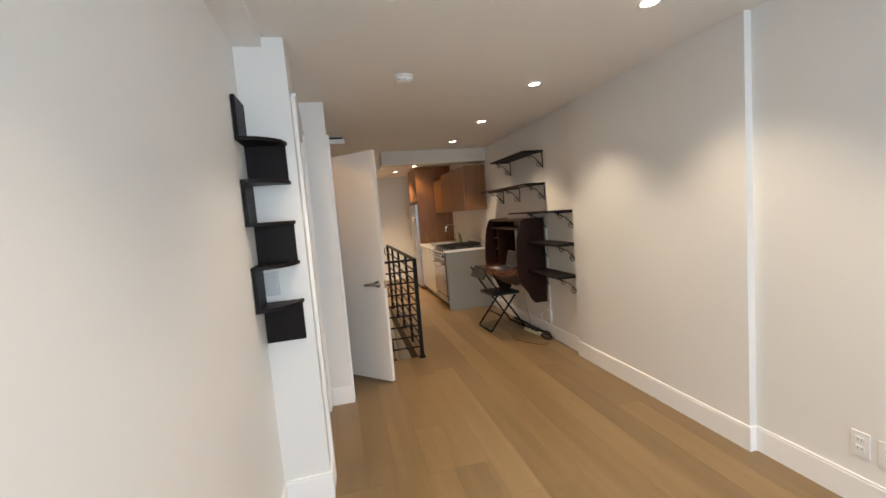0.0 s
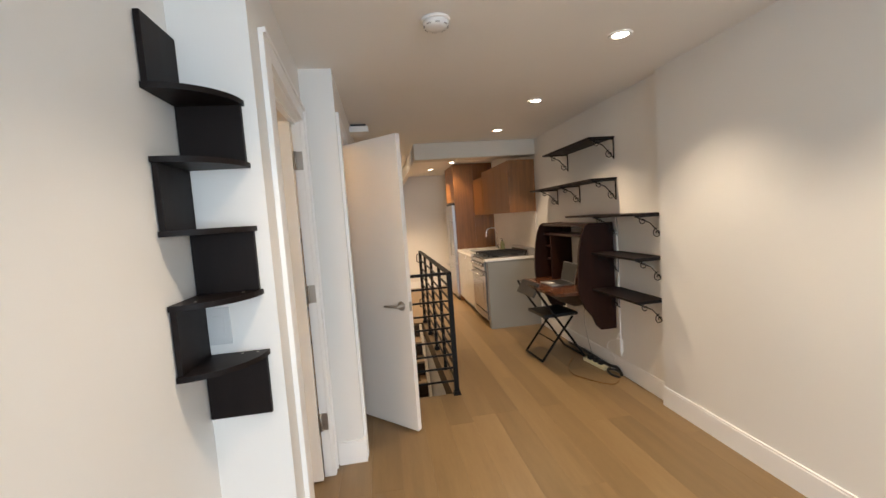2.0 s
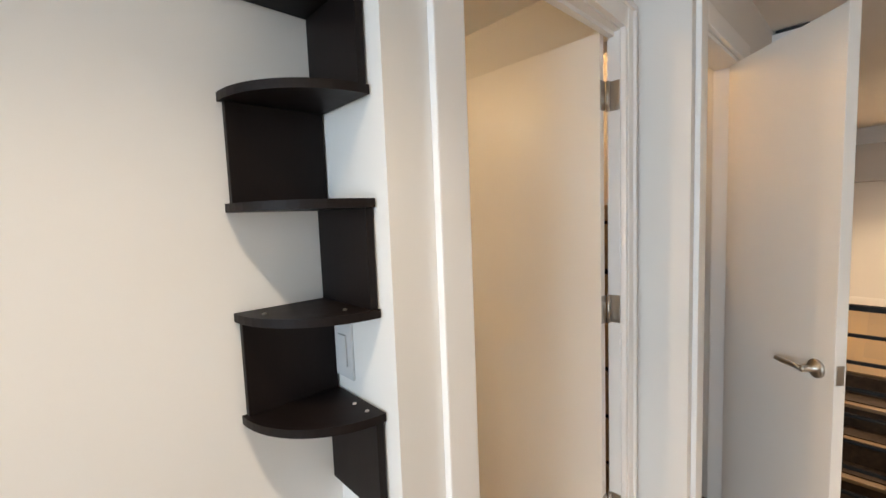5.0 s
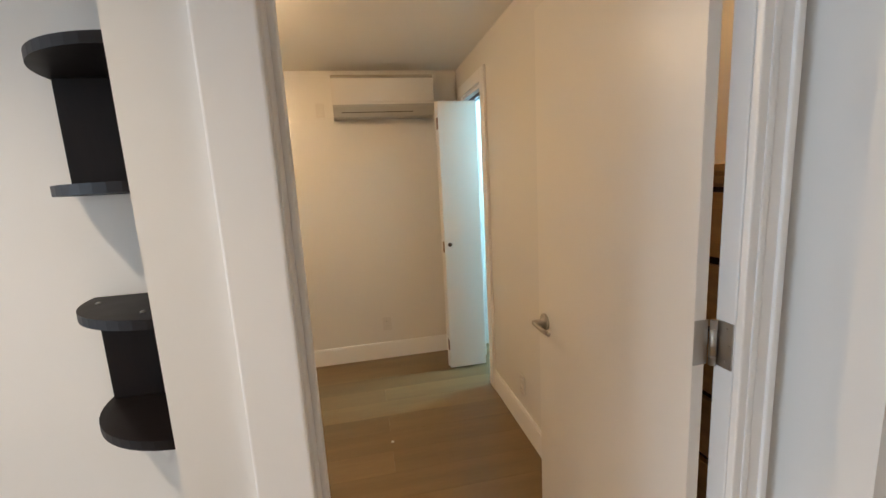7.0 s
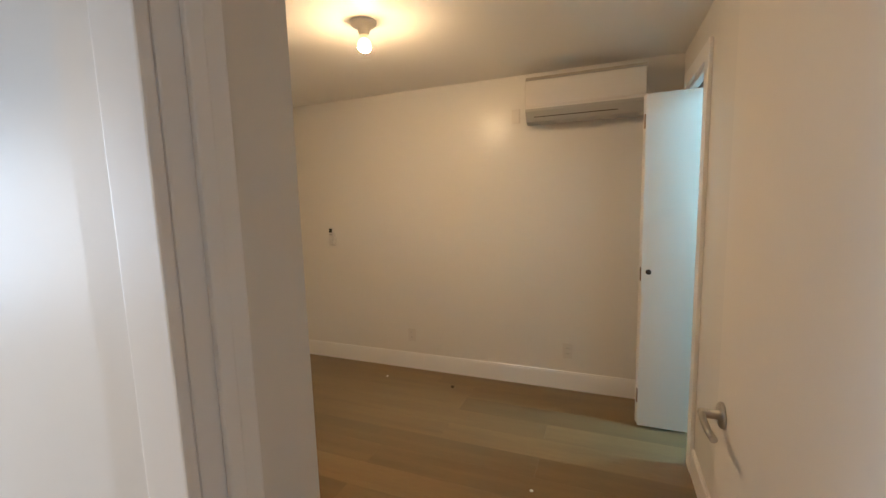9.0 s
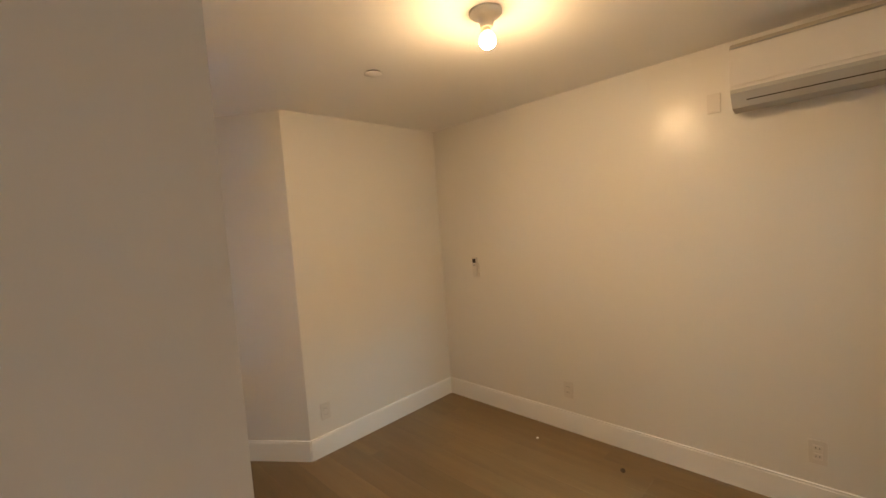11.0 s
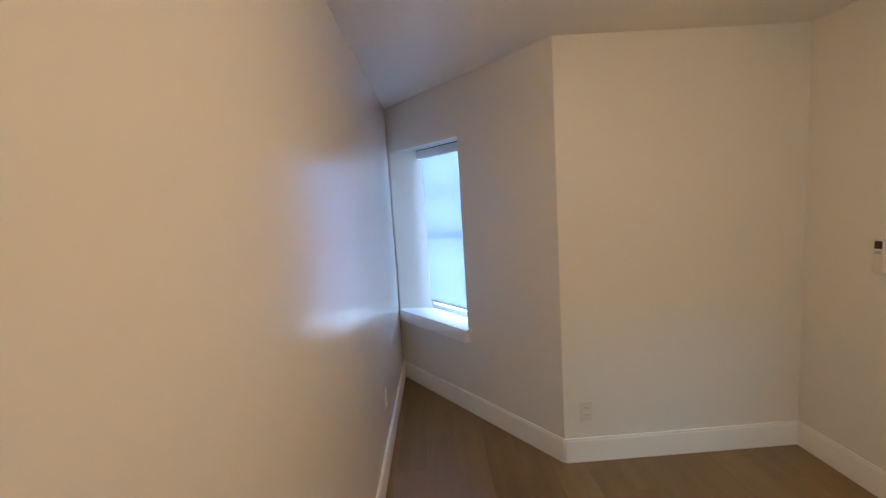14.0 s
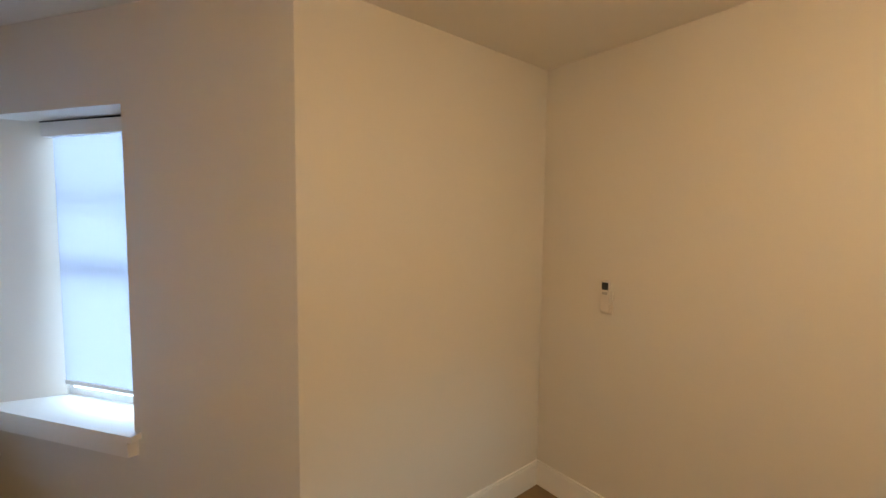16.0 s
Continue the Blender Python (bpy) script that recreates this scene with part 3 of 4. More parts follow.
def staircase():
    t = thing("staircase", "oak stairs with dark carpeted treads going down into the well", "stairs", m=pose(0, 6.5, 0))
    for i in range(12):
        z, y = -0.19 * (i + 1), -0.24 * i
        bp("riser", CARPET, t, (-0.028, y - 0.02, z, 0.60, y, z + 0.19 - 0.03), bevel=0)
        bp("tread", TREAD, t, (-0.028, y - 0.275, z - 0.03, 0.60, y, z), bevel=0.006)
        bp("carpet_pad", CARPET, t, (0.05, y - 0.215, z + 0.001, 0.52, y - 0.025, z + 0.011), bevel=0.004)
    bm = bmesh.new()
    plate(bm, [(0, -0.02), (0, -0.32), (-2.88, -2.62), (-2.88, -2.30)], 0.60, 0.64, "x")
    part("stringer", bm, material("aged_cream_paint", (0.50, 0.46, 0.385), 0.5, vary=0.06, scale=5), t, "cream painted stringer")


def scroll(x0, z0, depth, height):
    """Spiral line of a wrought bracket, in the plane of its arm."""
    pts = []
    for i in range(26):
        a = i / 25 * 2.6 * math.pi
        r = 0.036 * (1 - i / 32)
        pts.append((x0 - r * math.sin(a), z0 + r * math.cos(a)))
    return pts


def wall_shelf(y0, y1, z, brackets, depth=0.235, xw=2.15):
    t = thing("wall_shelf", "dark wooden wall shelf, empty, on black wrought scroll brackets", "shelf", "wall shelves over the desk", pose(xw, y0, z))
    bp("board", ESP, t, (-depth, 0, -0.016, -0.001, y1 - y0, 0), bevel=0.002)
    for yb in brackets:
        y = yb - y0
        bm = bmesh.new()
        tube(bm, [(-0.006, y, -0.018), (-0.006, y, -0.185)], 0.0055, 8)
        tube(bm, [(-0.006, y, -0.022), (-depth + 0.02, y, -0.022)], 0.0055, 8)
        tube(bm, [(a, y, b) for a, b in [(-0.012, -0.175), (-0.05, -0.125), (-0.10, -0.07), (-depth + 0.04, -0.028)]], 0.004, 8)
        for cx, cz, k in ((-0.045, -0.145, 1), (-0.155, -0.052, 0.8)):
            tube(bm, [(cx + (a - cx) * k, y, cz + (b - cz) * k) for a, b in scroll(cx, cz, 0, 0)], 0.0035, 6)
        part("bracket", bm, BLACKIRON, t, "black wrought iron scroll bracket")
    return t


def wall_desk():
    """Wall-hung desk: two bowed side panels, hutch shelf, top and back rail."""
    t = thing("wall_desk", "dark reddish-brown wall-mounted desk with a bowed hutch", "desk", m=pose(2.15, 4.03, 0))
    def side():
        bow = [(-0.02, 0.40), (-0.16, 0.40), (-0.20, 0.44), (-0.235, 0.52), (-0.30, 0.60), (-0.345, 0.70), (-0.355, 0.80), (-0.35, 0.95), (-0.335, 1.10), (-0.31, 1.22), (-0.275, 1.305), (-0.24, 1.325), (-0.02, 1.325)]
        return bow
    for y in (0.0, 0.98):
        bm = bmesh.new()
        plate(bm, side(), y - 0.012, y + 0.012)
        part("side_panel", bm, WENGE, t)
    bp("top_panel", WENGE, t, (-0.25, 0.013, 1.295, -0.006, 0.967, 1.318), bevel=0.002)
    bp("hutch_shelf", WENGE, t, (-0.24, 0.013, 1.20, -0.006, 0.967, 1.22), bevel=0.002)
    bp("back_panel", WENGE, t, (-0.022, 0.013, 0.56, -0.004, 0.30, 1.294), (-0.022, 0.80, 0.56, -0.004, 0.967, 1.294), (-0.022, 0.30, 0.56, -0.004, 0.80, 0.72), bevel=0.001)
    bp("divider", WENGE, t, (-0.24, 0.79, 0.745, -0.023, 0.81, 1.199), bevel=0.002)
    bp("cubby_shelf", WENGE, t, (-0.22, 0.811, 0.93, -0.023, 0.967, 0.948), bevel=0.002)
    bp("cubby_shelf", WENGE, t, (-0.22, 0.811, 1.07, -0.023, 0.967, 1.088), bevel=0.002)
    bm = bmesh.new()
    plate(bm, [(-0.006, 0.013), (-0.47, 0.013), (-0.545, 0.06), (-0.57, 0.20), (-0.57, 0.80), (-0.545, 0.92), (-0.47, 0.967), (-0.006, 0.967)], 0.715, 0.74, "z")
    part("desktop", bm, material("red_brown_top", (0.085, 0.030, 0.013), 0.24, vary=0.25, scale=6, bump=0.03, fine=40, stretch=(4, 0.4, 1)), t, "polished red-brown desk top")
    bm = bmesh.new()
    plate(bm, [(0.03, 0.715), (0.95, 0.715), (0.95, 0.63), (0.80, 0.58), (0.49, 0.565), (0.18, 0.58), (0.03, 0.63)], -0.30, -0.28, "x")
    part("apron", bm, WENGE, t)


def laptop():
    t = thing("laptop", "open silver laptop on the desk", "laptop", m=pose(1.90, 4.52, 0.741, 0, 0, 0))
    bp("base", SILVER, t, (-0.19, -0.15, 0, 0.03, 0.15, 0.014), bevel=0.004)
    bp("keyboard", BLACKPL, t, (-0.10, -0.14, 0.0165, 0.02, 0.14, 0.0185), bevel=0.001)
    bp("trackpad", GREYPL, t, (-0.18, -0.05, 0.0162, -0.11, 0.05, 0.0172), bevel=0.0005)
    bm = bmesh.new()
    box(bm, 0.0, -0.15, 0.0, 0.007, 0.15, 0.19, bevel=0.003, m=Matrix.Translation((0.03, 0, 0.014)) @ Matrix.Rotation(radians(14), 4, 'Y'))
    lid = part("lid", bm, SILVER, t)
    bm = bmesh.new()
    box(bm, -0.0012, -0.144, 0.008, -0.0002, 0.144, 0.184, m=Matrix.Translation((0.03, 0, 0.014)) @ Matrix.Rotation(radians(14), 4, 'Y'))
    part("screen", bm, SCREEN, lid, "dark laptop screen")


def folding_chair():
    """Black tubular folding chair, its seat towards the desk."""
    t = thing("folding_chair", "black metal folding chair with a padded seat at the desk", "chair", m=pose(1.80, 4.66, 0, 0, 0, -90 + 4))
    # local y is towards the desk, x across
    for s in (-1, 1):
        x = s * 0.20
        bm = bmesh.new()
        tube(bm, [(x, 0.24, 0.012), (x, 0.10, 0.22), (x, -0.06, 0.45), (x, -0.20, 0.66), (x * 0.96, -0.25, 0.76)], 0.011, 10)
        part("front_leg", bm, BLACKIRON, t)
        bm = bmesh.new()
        tube(bm, [(x * 0.92, -0.20, 0.012), (x * 0.92, -0.02, 0.23), (x * 0.92, 0.14, 0.42)], 0.011, 10)
        part("back_leg", bm, BLACKIRON, t)
    for y, z, x in ((0.24, 0.012, 0.20), (-0.20, 0.012, 0.184)):
        bm = bmesh.new()
        tube(bm, [(-x, y, z), (x, y, z)], 0.011, 10)
        part("foot_bar", bm, BLACKIRON, t)
    bm = bmesh.new()
    tube(bm, [(-0.184, -0.06, 0.183), (0.184, -0.06, 0.183)], 0.007, 8)
    part("stretcher", bm, BLACKIRON, t)
    bm = bmesh.new()
    box(bm, -0.19, -0.16, 0.425, 0.19, 0.20, 0.458, bevel=0.014)
    part("seat", bm, BLACKPL, t, "black vinyl padded seat")
    bm = bmesh.new()
    box(bm, -0.195, -0.011, -0.075, 0.195, 0.011, 0.075, bevel=0.010, m=Matrix.Translation((0, -0.225, 0.705)) @ Matrix.Rotation(radians(-32), 4, 'X'))
    part("backrest", bm, BLACKPL, t, "black vinyl padded backrest")


def cables():
    t = thing("power_strip", "cream power strip with plugs lying along the wall", "power strip", m=pose(2.06, 4.12, 0.0, 0, 0, 8))
    bp("body", YELLOW, t, (-0.025, -0.02, 0.0, 0.025, 0.28, 0.032), bevel=0.005)
    for y in (0.03, 0.10, 0.18):
        bp("plug", BLACKPL, t, (-0.02, y, 0.0325, 0.02, y + 0.045, 0.075), bevel=0.006)
    def cable(label, pts, r, mat):
        c = thing("cable", label, "cable", "loose cables under the desk", pose(*pts[0]))
        fine, P = [], [Vector(p) - Vector(pts[0]) for p in pts]
        for i in range(len(P) - 1):
            p0, p1, p2, p3 = P[max(i - 1, 0)], P[i], P[i + 1], P[min(i + 2, len(P) - 1)]
            for k in range(6):
                u = k / 6
                fine.append(0.5 * (2 * p1 + (p2 - p0) * u + (2 * p0 - 5 * p1 + 4 * p2 - p3) * u * u + (3 * p1 - p0 - 3 * p2 + p3) * u ** 3))
        bm = bmesh.new()
        tube(bm, fine + [P[-1]], r, 6)
        part("cord", bm, mat, c)
    cable("thin brown cable curled on the oak floor", [(2.10, 3.95, 0.006), (2.02, 3.84, 0.005), (1.92, 3.82, 0.005), (1.79, 4.0, 0.005), (1.75, 4.12, 0.005), (1.80, 4.30, 0.005), (1.95, 4.5, 0.005)], 0.004, BRASS)
    cable("thick black cable along the wall", [(2.10, 3.92, 0.02), (2.12, 4.02, 0.045), (2.11, 4.15, 0.03), (2.12, 4.4, 0.02), (2.11, 4.62, 0.025), (2.10, 4.9, 0.015)], 0.014, BLACKPL)
    cable("black cable bundle on the floor", [(2.07, 3.90, 0.012), (2.04, 3.98, 0.012), (2.05, 4.05, 0.03), (2.09, 3.98, 0.04), (2.11, 3.93, 0.02)], 0.010, BLACKPL)
    cable("white cable hanging from the wall raceway", [(2.135, 4.0, 0.36), (2.12, 4.02, 0.30), (2.10, 4.10, 0.26), (2.105, 4.14, 0.19), (2.12, 4.06, 0.13), (2.12, 4.08, 0.08)], 0.004, PLASTIC)
    cable("thin cable hanging below the desk", [(2.12, 4.52, 0.56), (2.09, 4.52, 0.40), (2.10, 4.5, 0.22), (2.11, 4.44, 0.05)], 0.003, GREYPL)
    r = thing("cable_raceway", "white plastic cable raceway on the wall", "cable cover", m=pose(2.15, 3.99, 0.1))
    bp("cover", PLASTIC, r, (-0.012, -0.009, 0.06, -0.0005, 0.009, 1.30), bevel=0.002)
    bp("junction_box", PLASTIC, r, (-0.028, -0.03, 0.10, -0.0005, 0.03, 0.21), bevel=0.004)


corner_shelf()
wall_plate("switch", pose(-0.348, YR, 1.172), w=0.070, h=0.118, mat=material("pale_switch_plastic", (0.56, 0.56, 0.555), 0.4, vary=0.02, bump=0))
bedroom_door()
closet_door()
smoke_detector(0.501, 2.69, H)
for p in DOWNLIGHTS:
    downlight(*p)
railing()
staircase()
wall_shelf(3.97, 4.93, 2.035, (3.985, 4.83))
wall_shelf(3.96, 5.35, 1.695, (3.975, 4.60, 5.11))
wall_shelf(3.40, 4.46, 1.392, (3.415, 3.985))
wall_shelf(3.40, 4.01, 1.078, (3.42, 3.985))
wall_shelf(3.40, 4.01, 0.769, (3.42, 3.985))
wall_desk()
laptop()
folding_chair()
cables()
wall_plate("outlet", pose(2.15, 1.228, 0.29, 0, 0, -90), "outlets by the right wall", mat=PLASTIC)
wall_plate("outlet", pose(2.15, 1.13, 0.285, 0, 0, -90), "outlets by the right wall", mat=PLASTIC)
v = thing("ceiling_box", "white plastic box fixed under the ceiling above the closet door", "ceiling box", m=pose(0.05, 4.72, H))
bp("body", PLASTIC, v, (-0.09, -0.12, -0.075, 0.09, 0.12, -0.022), bevel=0.008)
# Black block puts the dark shadow above the box into its colour.
bp("top_shade", BLACKPL, v, (-0.07, -0.10, -0.0215, 0.07, 0.10, -0.001), bevel=0.002, label="black block for the shade above the box")
rg = thing("air_register", "white metal air register on the bulkhead side", "vent", m=pose(0.641, 6.02, 2.205))
bp("frame", PLASTIC, rg, (-0.012, 0.0, 0.0, -0.0005, 0.32, 0.018), (-0.012, 0.0, 0.112, -0.0005, 0.32, 0.13), (-0.012, 0.0, 0.018, -0.0005, 0.018, 0.112), (-0.012, 0.302, 0.018, -0.0005, 0.32, 0.112), bevel=0.001)
for k in range(6):
    bp("slat", PLASTIC, rg, (-0.009, 0.018, 0.022 + k * 0.015, -0.002, 0.302, 0.031 + k * 0.015), bevel=0)

# ---- kitchen things ----


def base_cabinet(y0, y1, doors, label, drawers=0):
    c = thing("base_cabinet", label, "cabinet", "kitchen base cabinets", pose(1.46, y0, 0))
    w = y1 - y0
    bp("carcass", LACQUER, c, (0.02, 0.002, 0.10, 0.67, w - 0.002, 0.865), bevel=0.001)
    bp("toe_kick", BLACKPL, c, (0.07, 0.004, 0.0, 0.66, w - 0.004, 0.0995), bevel=0.001)
    n = max(doors, 1)
    for i in range(n):
        a, b = i * w / n + 0.002, (i + 1) * w / n - 0.002
        d = bp("door", LACQUER, c, (0.0, a, 0.105, 0.019, b, 0.86), bevel=0.0015)
        bp("handle", STEEL, d, (-0.022, b - 0.05, 0.80, -0.012, b - 0.035, 0.85), (-0.012, b - 0.047, 0.82, 0.0, b - 0.038, 0.83), bevel=0.002)
    return c


def side_filler():
    c = thing("end_panel", "grey lacquered end panel beside the range", "cabinet panel", "kitchen base cabinets", pose(1.47, 5.77, 0))
    bp("panel", material("grey_side_panel", (0.27, 0.26, 0.235), 0.4, vary=0.03), c, (0.0, 0.0, 0.0, 0.68, 0.09, 0.865), bevel=0.002)


def gas_range():
    r = thing("gas_range", "stainless steel gas range with black grates", "range", m=pose(1.45, 5.862, 0))
    w = 0.735
    bp("body", DARKSTEEL, r, (0.03, 0.002, 0.08, 0.68, w, 0.895), bevel=0.003)
    d = bp("oven_door", DARKSTEEL, r, (0.0, 0.012, 0.20, 0.029, w - 0.012, 0.72), bevel=0.004)
    bp("oven_window", DARKSTEEL, d, (-0.002, 0.12, 0.34, -0.0005, w - 0.12, 0.60), bevel=0)
    bm = bmesh.new()
    tube(bm, [(-0.045, 0.05, 0.68), (-0.045, w - 0.05, 0.68)], 0.011, 10)
    tube(bm, [(0.0, 0.08, 0.68), (-0.045, 0.08, 0.68)], 0.008, 8)
    tube(bm, [(0.0, w - 0.08, 0.68), (-0.045, w - 0.08, 0.68)], 0.008, 8)
    part("handle", bm, CHROME, d, "chrome bar handle")
    dr = bp("drawer", DARKSTEEL, r, (0.003, 0.012, 0.09, 0.029, w - 0.012, 0.185), bevel=0.003)
    bp("control_panel", DARKSTEEL, r, (-0.005, 0.006, 0.735, 0.029, w - 0.006, 0.88), bevel=0.004)
    for k in range(5):
        bm = bmesh.new()
        lathe(bm, [(0.024, 0), (0.022, -0.02), (0.017, -0.032), (0.004, -0.034)], (-0.006, 0.09 + k * 0.138, 0.81), "x", n=20)
        part("knob", bm, CHROME, r)
    bp("cooktop", BLACKPL, r, (0.03, 0.004, 0.8955, 0.60, w - 0.004, 0.905), bevel=0.002)
    for gy in (0.03, 0.28, 0.51):
        bm = bmesh.new()
        for a in (0.0, 0.1, 0.2):
            box(bm, 0.06, gy + a - 0.006, 0.925, 0.58, gy + a + 0.006, 0.94)
        for a in (0.06, 0.19, 0.32, 0.45, 0.568):
            box(bm, a, gy - 0.006, 0.922, a + 0.012, gy + 0.206, 0.937)
        for a in (0.07, 0.56):
            for b in (0.0, 0.2):
                box(bm, a - 0.006, gy + b - 0.006, 0.905, a + 0.006, gy + b + 0.006, 0.923)
        part("grate", bm, CASTIRON, r, "black cast-iron grate")
    for bx_, by_ in ((0.18, 0.13), (0.45, 0.13), (0.18, 0.61), (0.45, 0.61), (0.31, 0.37)):
        bm = bmesh.new()
        lathe(bm, [(0.045, 0.9052), (0.045, 0.912), (0.03, 0.920), (0.004, 0.921)], (bx_, by_, 0), n=18)
        part("burner", bm, CASTIRON, r)
    bp("backguard", STEEL, r, (0.60, 0.006, 0.8955, 0.68, w - 0.006, 0.99), bevel=0.004)
    bp("backguard_vent", BLACKPL, r, (0.597, 0.05, 0.93, 0.5995, w - 0.05, 0.965), bevel=0)


def worktop():
    t = thing("worktop", "white stone kitchen worktop with an undermounted sink", "countertop", m=pose(1.44, 5.76, 0.866))
    bm = bmesh.new()
    box(bm, 0.0, 0.0, 0.0, 0.70, 0.098, 0.034, bevel=0.003)
    part("slab", bm, STONE, t)
    bm = bmesh.new()
    box(bm, 0.0, 0.842, 0.0, 0.70, 1.18, 0.034, bevel=0.003)
    box(bm, 0.0, 1.18, 0.0, 0.12, 1.66, 0.034)
    box(bm, 0.52, 1.18, 0.0, 0.70, 1.66, 0.034)
    box(bm, 0.0, 1.66, 0.0, 0.70, 1.955, 0.034, bevel=0.003)
    part("slab", bm, STONE, t)
    bm = bmesh.new()
    box(bm, 0.12, 1.18, -0.20, 0.52, 1.66, -0.19)
    for r in ((0.11, 1.17, -0.20, 0.12, 1.67, 0.0), (0.52, 1.17, -0.20, 0.53, 1.67, 0.0), (0.12, 1.17, -0.20, 0.52, 1.18, 0.0), (0.12, 1.66, -0.20, 0.52, 1.67, 0.0)):
        box(bm, *r)
    part("sink", bm, STEEL, t, "stainless steel sink bowl")
    f = thing("faucet", "chrome gooseneck kitchen faucet", "faucet", m=pose(2.02, 7.17, 0.9005))
    bm = bmesh.new()
    lathe(bm, [(0.026, 0), (0.026, 0.012), (0.017, 0.018), (0.015, 0.06)], (0, 0, 0), n=18)
    part("base", bm, CHROME, f)
    bm = bmesh.new()
    tube(bm, [(0, 0, 0.05), (0, 0, 0.26)] + [(-0.09 + 0.09 * math.cos(a), 0, 0.26 + 0.09 * math.sin(a)) for a in [i * math.pi / 10 for i in range(1, 10)]] + [(-0.18, 0, 0.25), (-0.185, 0, 0.20)], 0.011, 10)
    part("spout", bm, CHROME, f)
    bm = bmesh.new()
    tube(bm, [(0.0, -0.018, 0.04), (0.0, -0.05, 0.06), (0.0, -0.075, 0.10)], 0.006, 8)
    part("lever", bm, CHROME, f)
    b = thing("soap_bottle", "clear soap bottle with a black pump beside the sink", "bottle", m=pose(2.04, 6.98, 0.9005))
    bm = bmesh.new()
    lathe(bm, [(0.03, 0), (0.032, 0.01), (0.032, 0.10), (0.02, 0.125), (0.012, 0.13)], (0, 0, 0), n=18)
    part("body", bm, material("green_soap", (0.35, 0.36, 0.18), 0.2), b)
    bm = bmesh.new()
    lathe(bm, [(0.013, 0.1305), (0.013, 0.15), (0.005, 0.152), (0.005, 0.175)], (0, 0, 0), n=12)
    tube(bm, [(0, 0, 0.172), (-0.04, 0, 0.17)], 0.005, 8)
    part("pump", bm, BLACKPL, b)


def upper_cabinet(y0, y1, z0, z1, xf, doors=1):
    c = thing("upper_cabinet", "walnut veneer wall cabinet under the kitchen ceiling", "cabinet", "walnut wall cabinets", pose(xf, y0, z0))
    w, h = y1 - y0, z1 - z0
    bp("carcass", WALNUT, c, (0.02, 0.001, 0, 2.148 - xf, w - 0.001, h), bevel=0.0015)
    for i in range(doors):
        bp("door", WALNUT, c, (0.0, i * w / doors + 0.002, 0.002, 0.0195, (i + 1) * w / doors - 0.002, h - 0.002), bevel=0.002)


def fridge():
    f = thing("refrigerator", "tall stainless steel refrigerator with a bottom freezer", "refrigerator", m=pose(1.42, 7.79, 0))
    w = 0.70
    bp("body", GREYPL, f, (0.06, 0.0, 0.03, 0.70, w, 1.66), bevel=0.004)
    d = bp("door", STEEL, f, (0.0, 0.003, 0.66, 0.057, w - 0.003, 1.66), bevel=0.008)
    bm = bmesh.new()
    tube(bm, [(-0.05, 0.06, 0.78), (-0.05, 0.06, 1.42)], 0.012, 10)
    for z in (0.81, 1.39):
        tube(bm, [(0.0, 0.06, z), (-0.05, 0.06, z)], 0.010, 8)
    part("handle", bm, STEEL, d)
    d = bp("freezer_drawer", STEEL, f, (0.0, 0.003, 0.06, 0.057, w - 0.003, 0.65), bevel=0.008)
    bm = bmesh.new()
    tube(bm, [(-0.05, 0.08, 0.58), (-0.05, w - 0.08, 0.58)], 0.012, 10)
    for y in (0.11, w - 0.11):
        tube(bm, [(0.0, y, 0.58), (-0.05, y, 0.58)], 0.010, 8)
    part("handle", bm, STEEL, d)
    bp("foot_grille", BLACKPL, f, (0.02, 0.01, 0.0, 0.69, w - 0.01, 0.0295), bevel=0)
    bp("hinge_cover", BLACKPL, f, (0.02, 0.02, 1.6605, 0.14, w - 0.02, 1.70), bevel=0.003)


side_filler()
gas_range()
base_cabinet(6.60, 7.06, 1, "glossy grey kitchen base cabinet beside the range")
base_cabinet(7.06, 7.715, 1, "glossy grey kitchen base cabinet under the sink")
worktop()
upper_cabinet(5.77, 6.42, 1.462, 2.118, 1.80, 2)
upper_cabinet(6.42, 7.10, 1.462, 2.118, 1.80, 2)
upper_cabinet(7.10, 7.715, 1.462, 2.06, 1.80, 1)
tp = thing("tall_panel", "walnut veneer tall panel beside the refrigerator", "cabinet panel", m=pose(1.46, 7.72, 0))
bp("panel", WALNUT, tp, (0, 0, 0, 0.34, 0.04, 2.352), bevel=0.002)
bp("panel", WALNUT, tp, (0.342, 0, 0, 0.688, 0.04, 2.352), bevel=0.002)
upper_cabinet(7.765, 8.55, 1.72, 2.35, 1.46, 2)
fridge()
boxes("trim_backsplash", TILE, (2.138, 5.78, 0.90, 2.1495, 7.715, 1.46))
# Grey box stands in for shade under the ceiling; its slot is a dark bar.
ck = thing("wall_vent_box", "grey box standing in for the shaded area by the kitchen wall", "vent", m=pose(0.35, 9.2, 1.66))
bp("housing", GREYPL, ck, (-0.37, 0.0, 0, 0.20, 0.248, 0.47), bevel=0.004)
bp("slot", BLACKPL, ck, (0.201, 0.05, 0.1, 0.204, 0.08, 0.30), bevel=0)

# ---- bedroom things ----


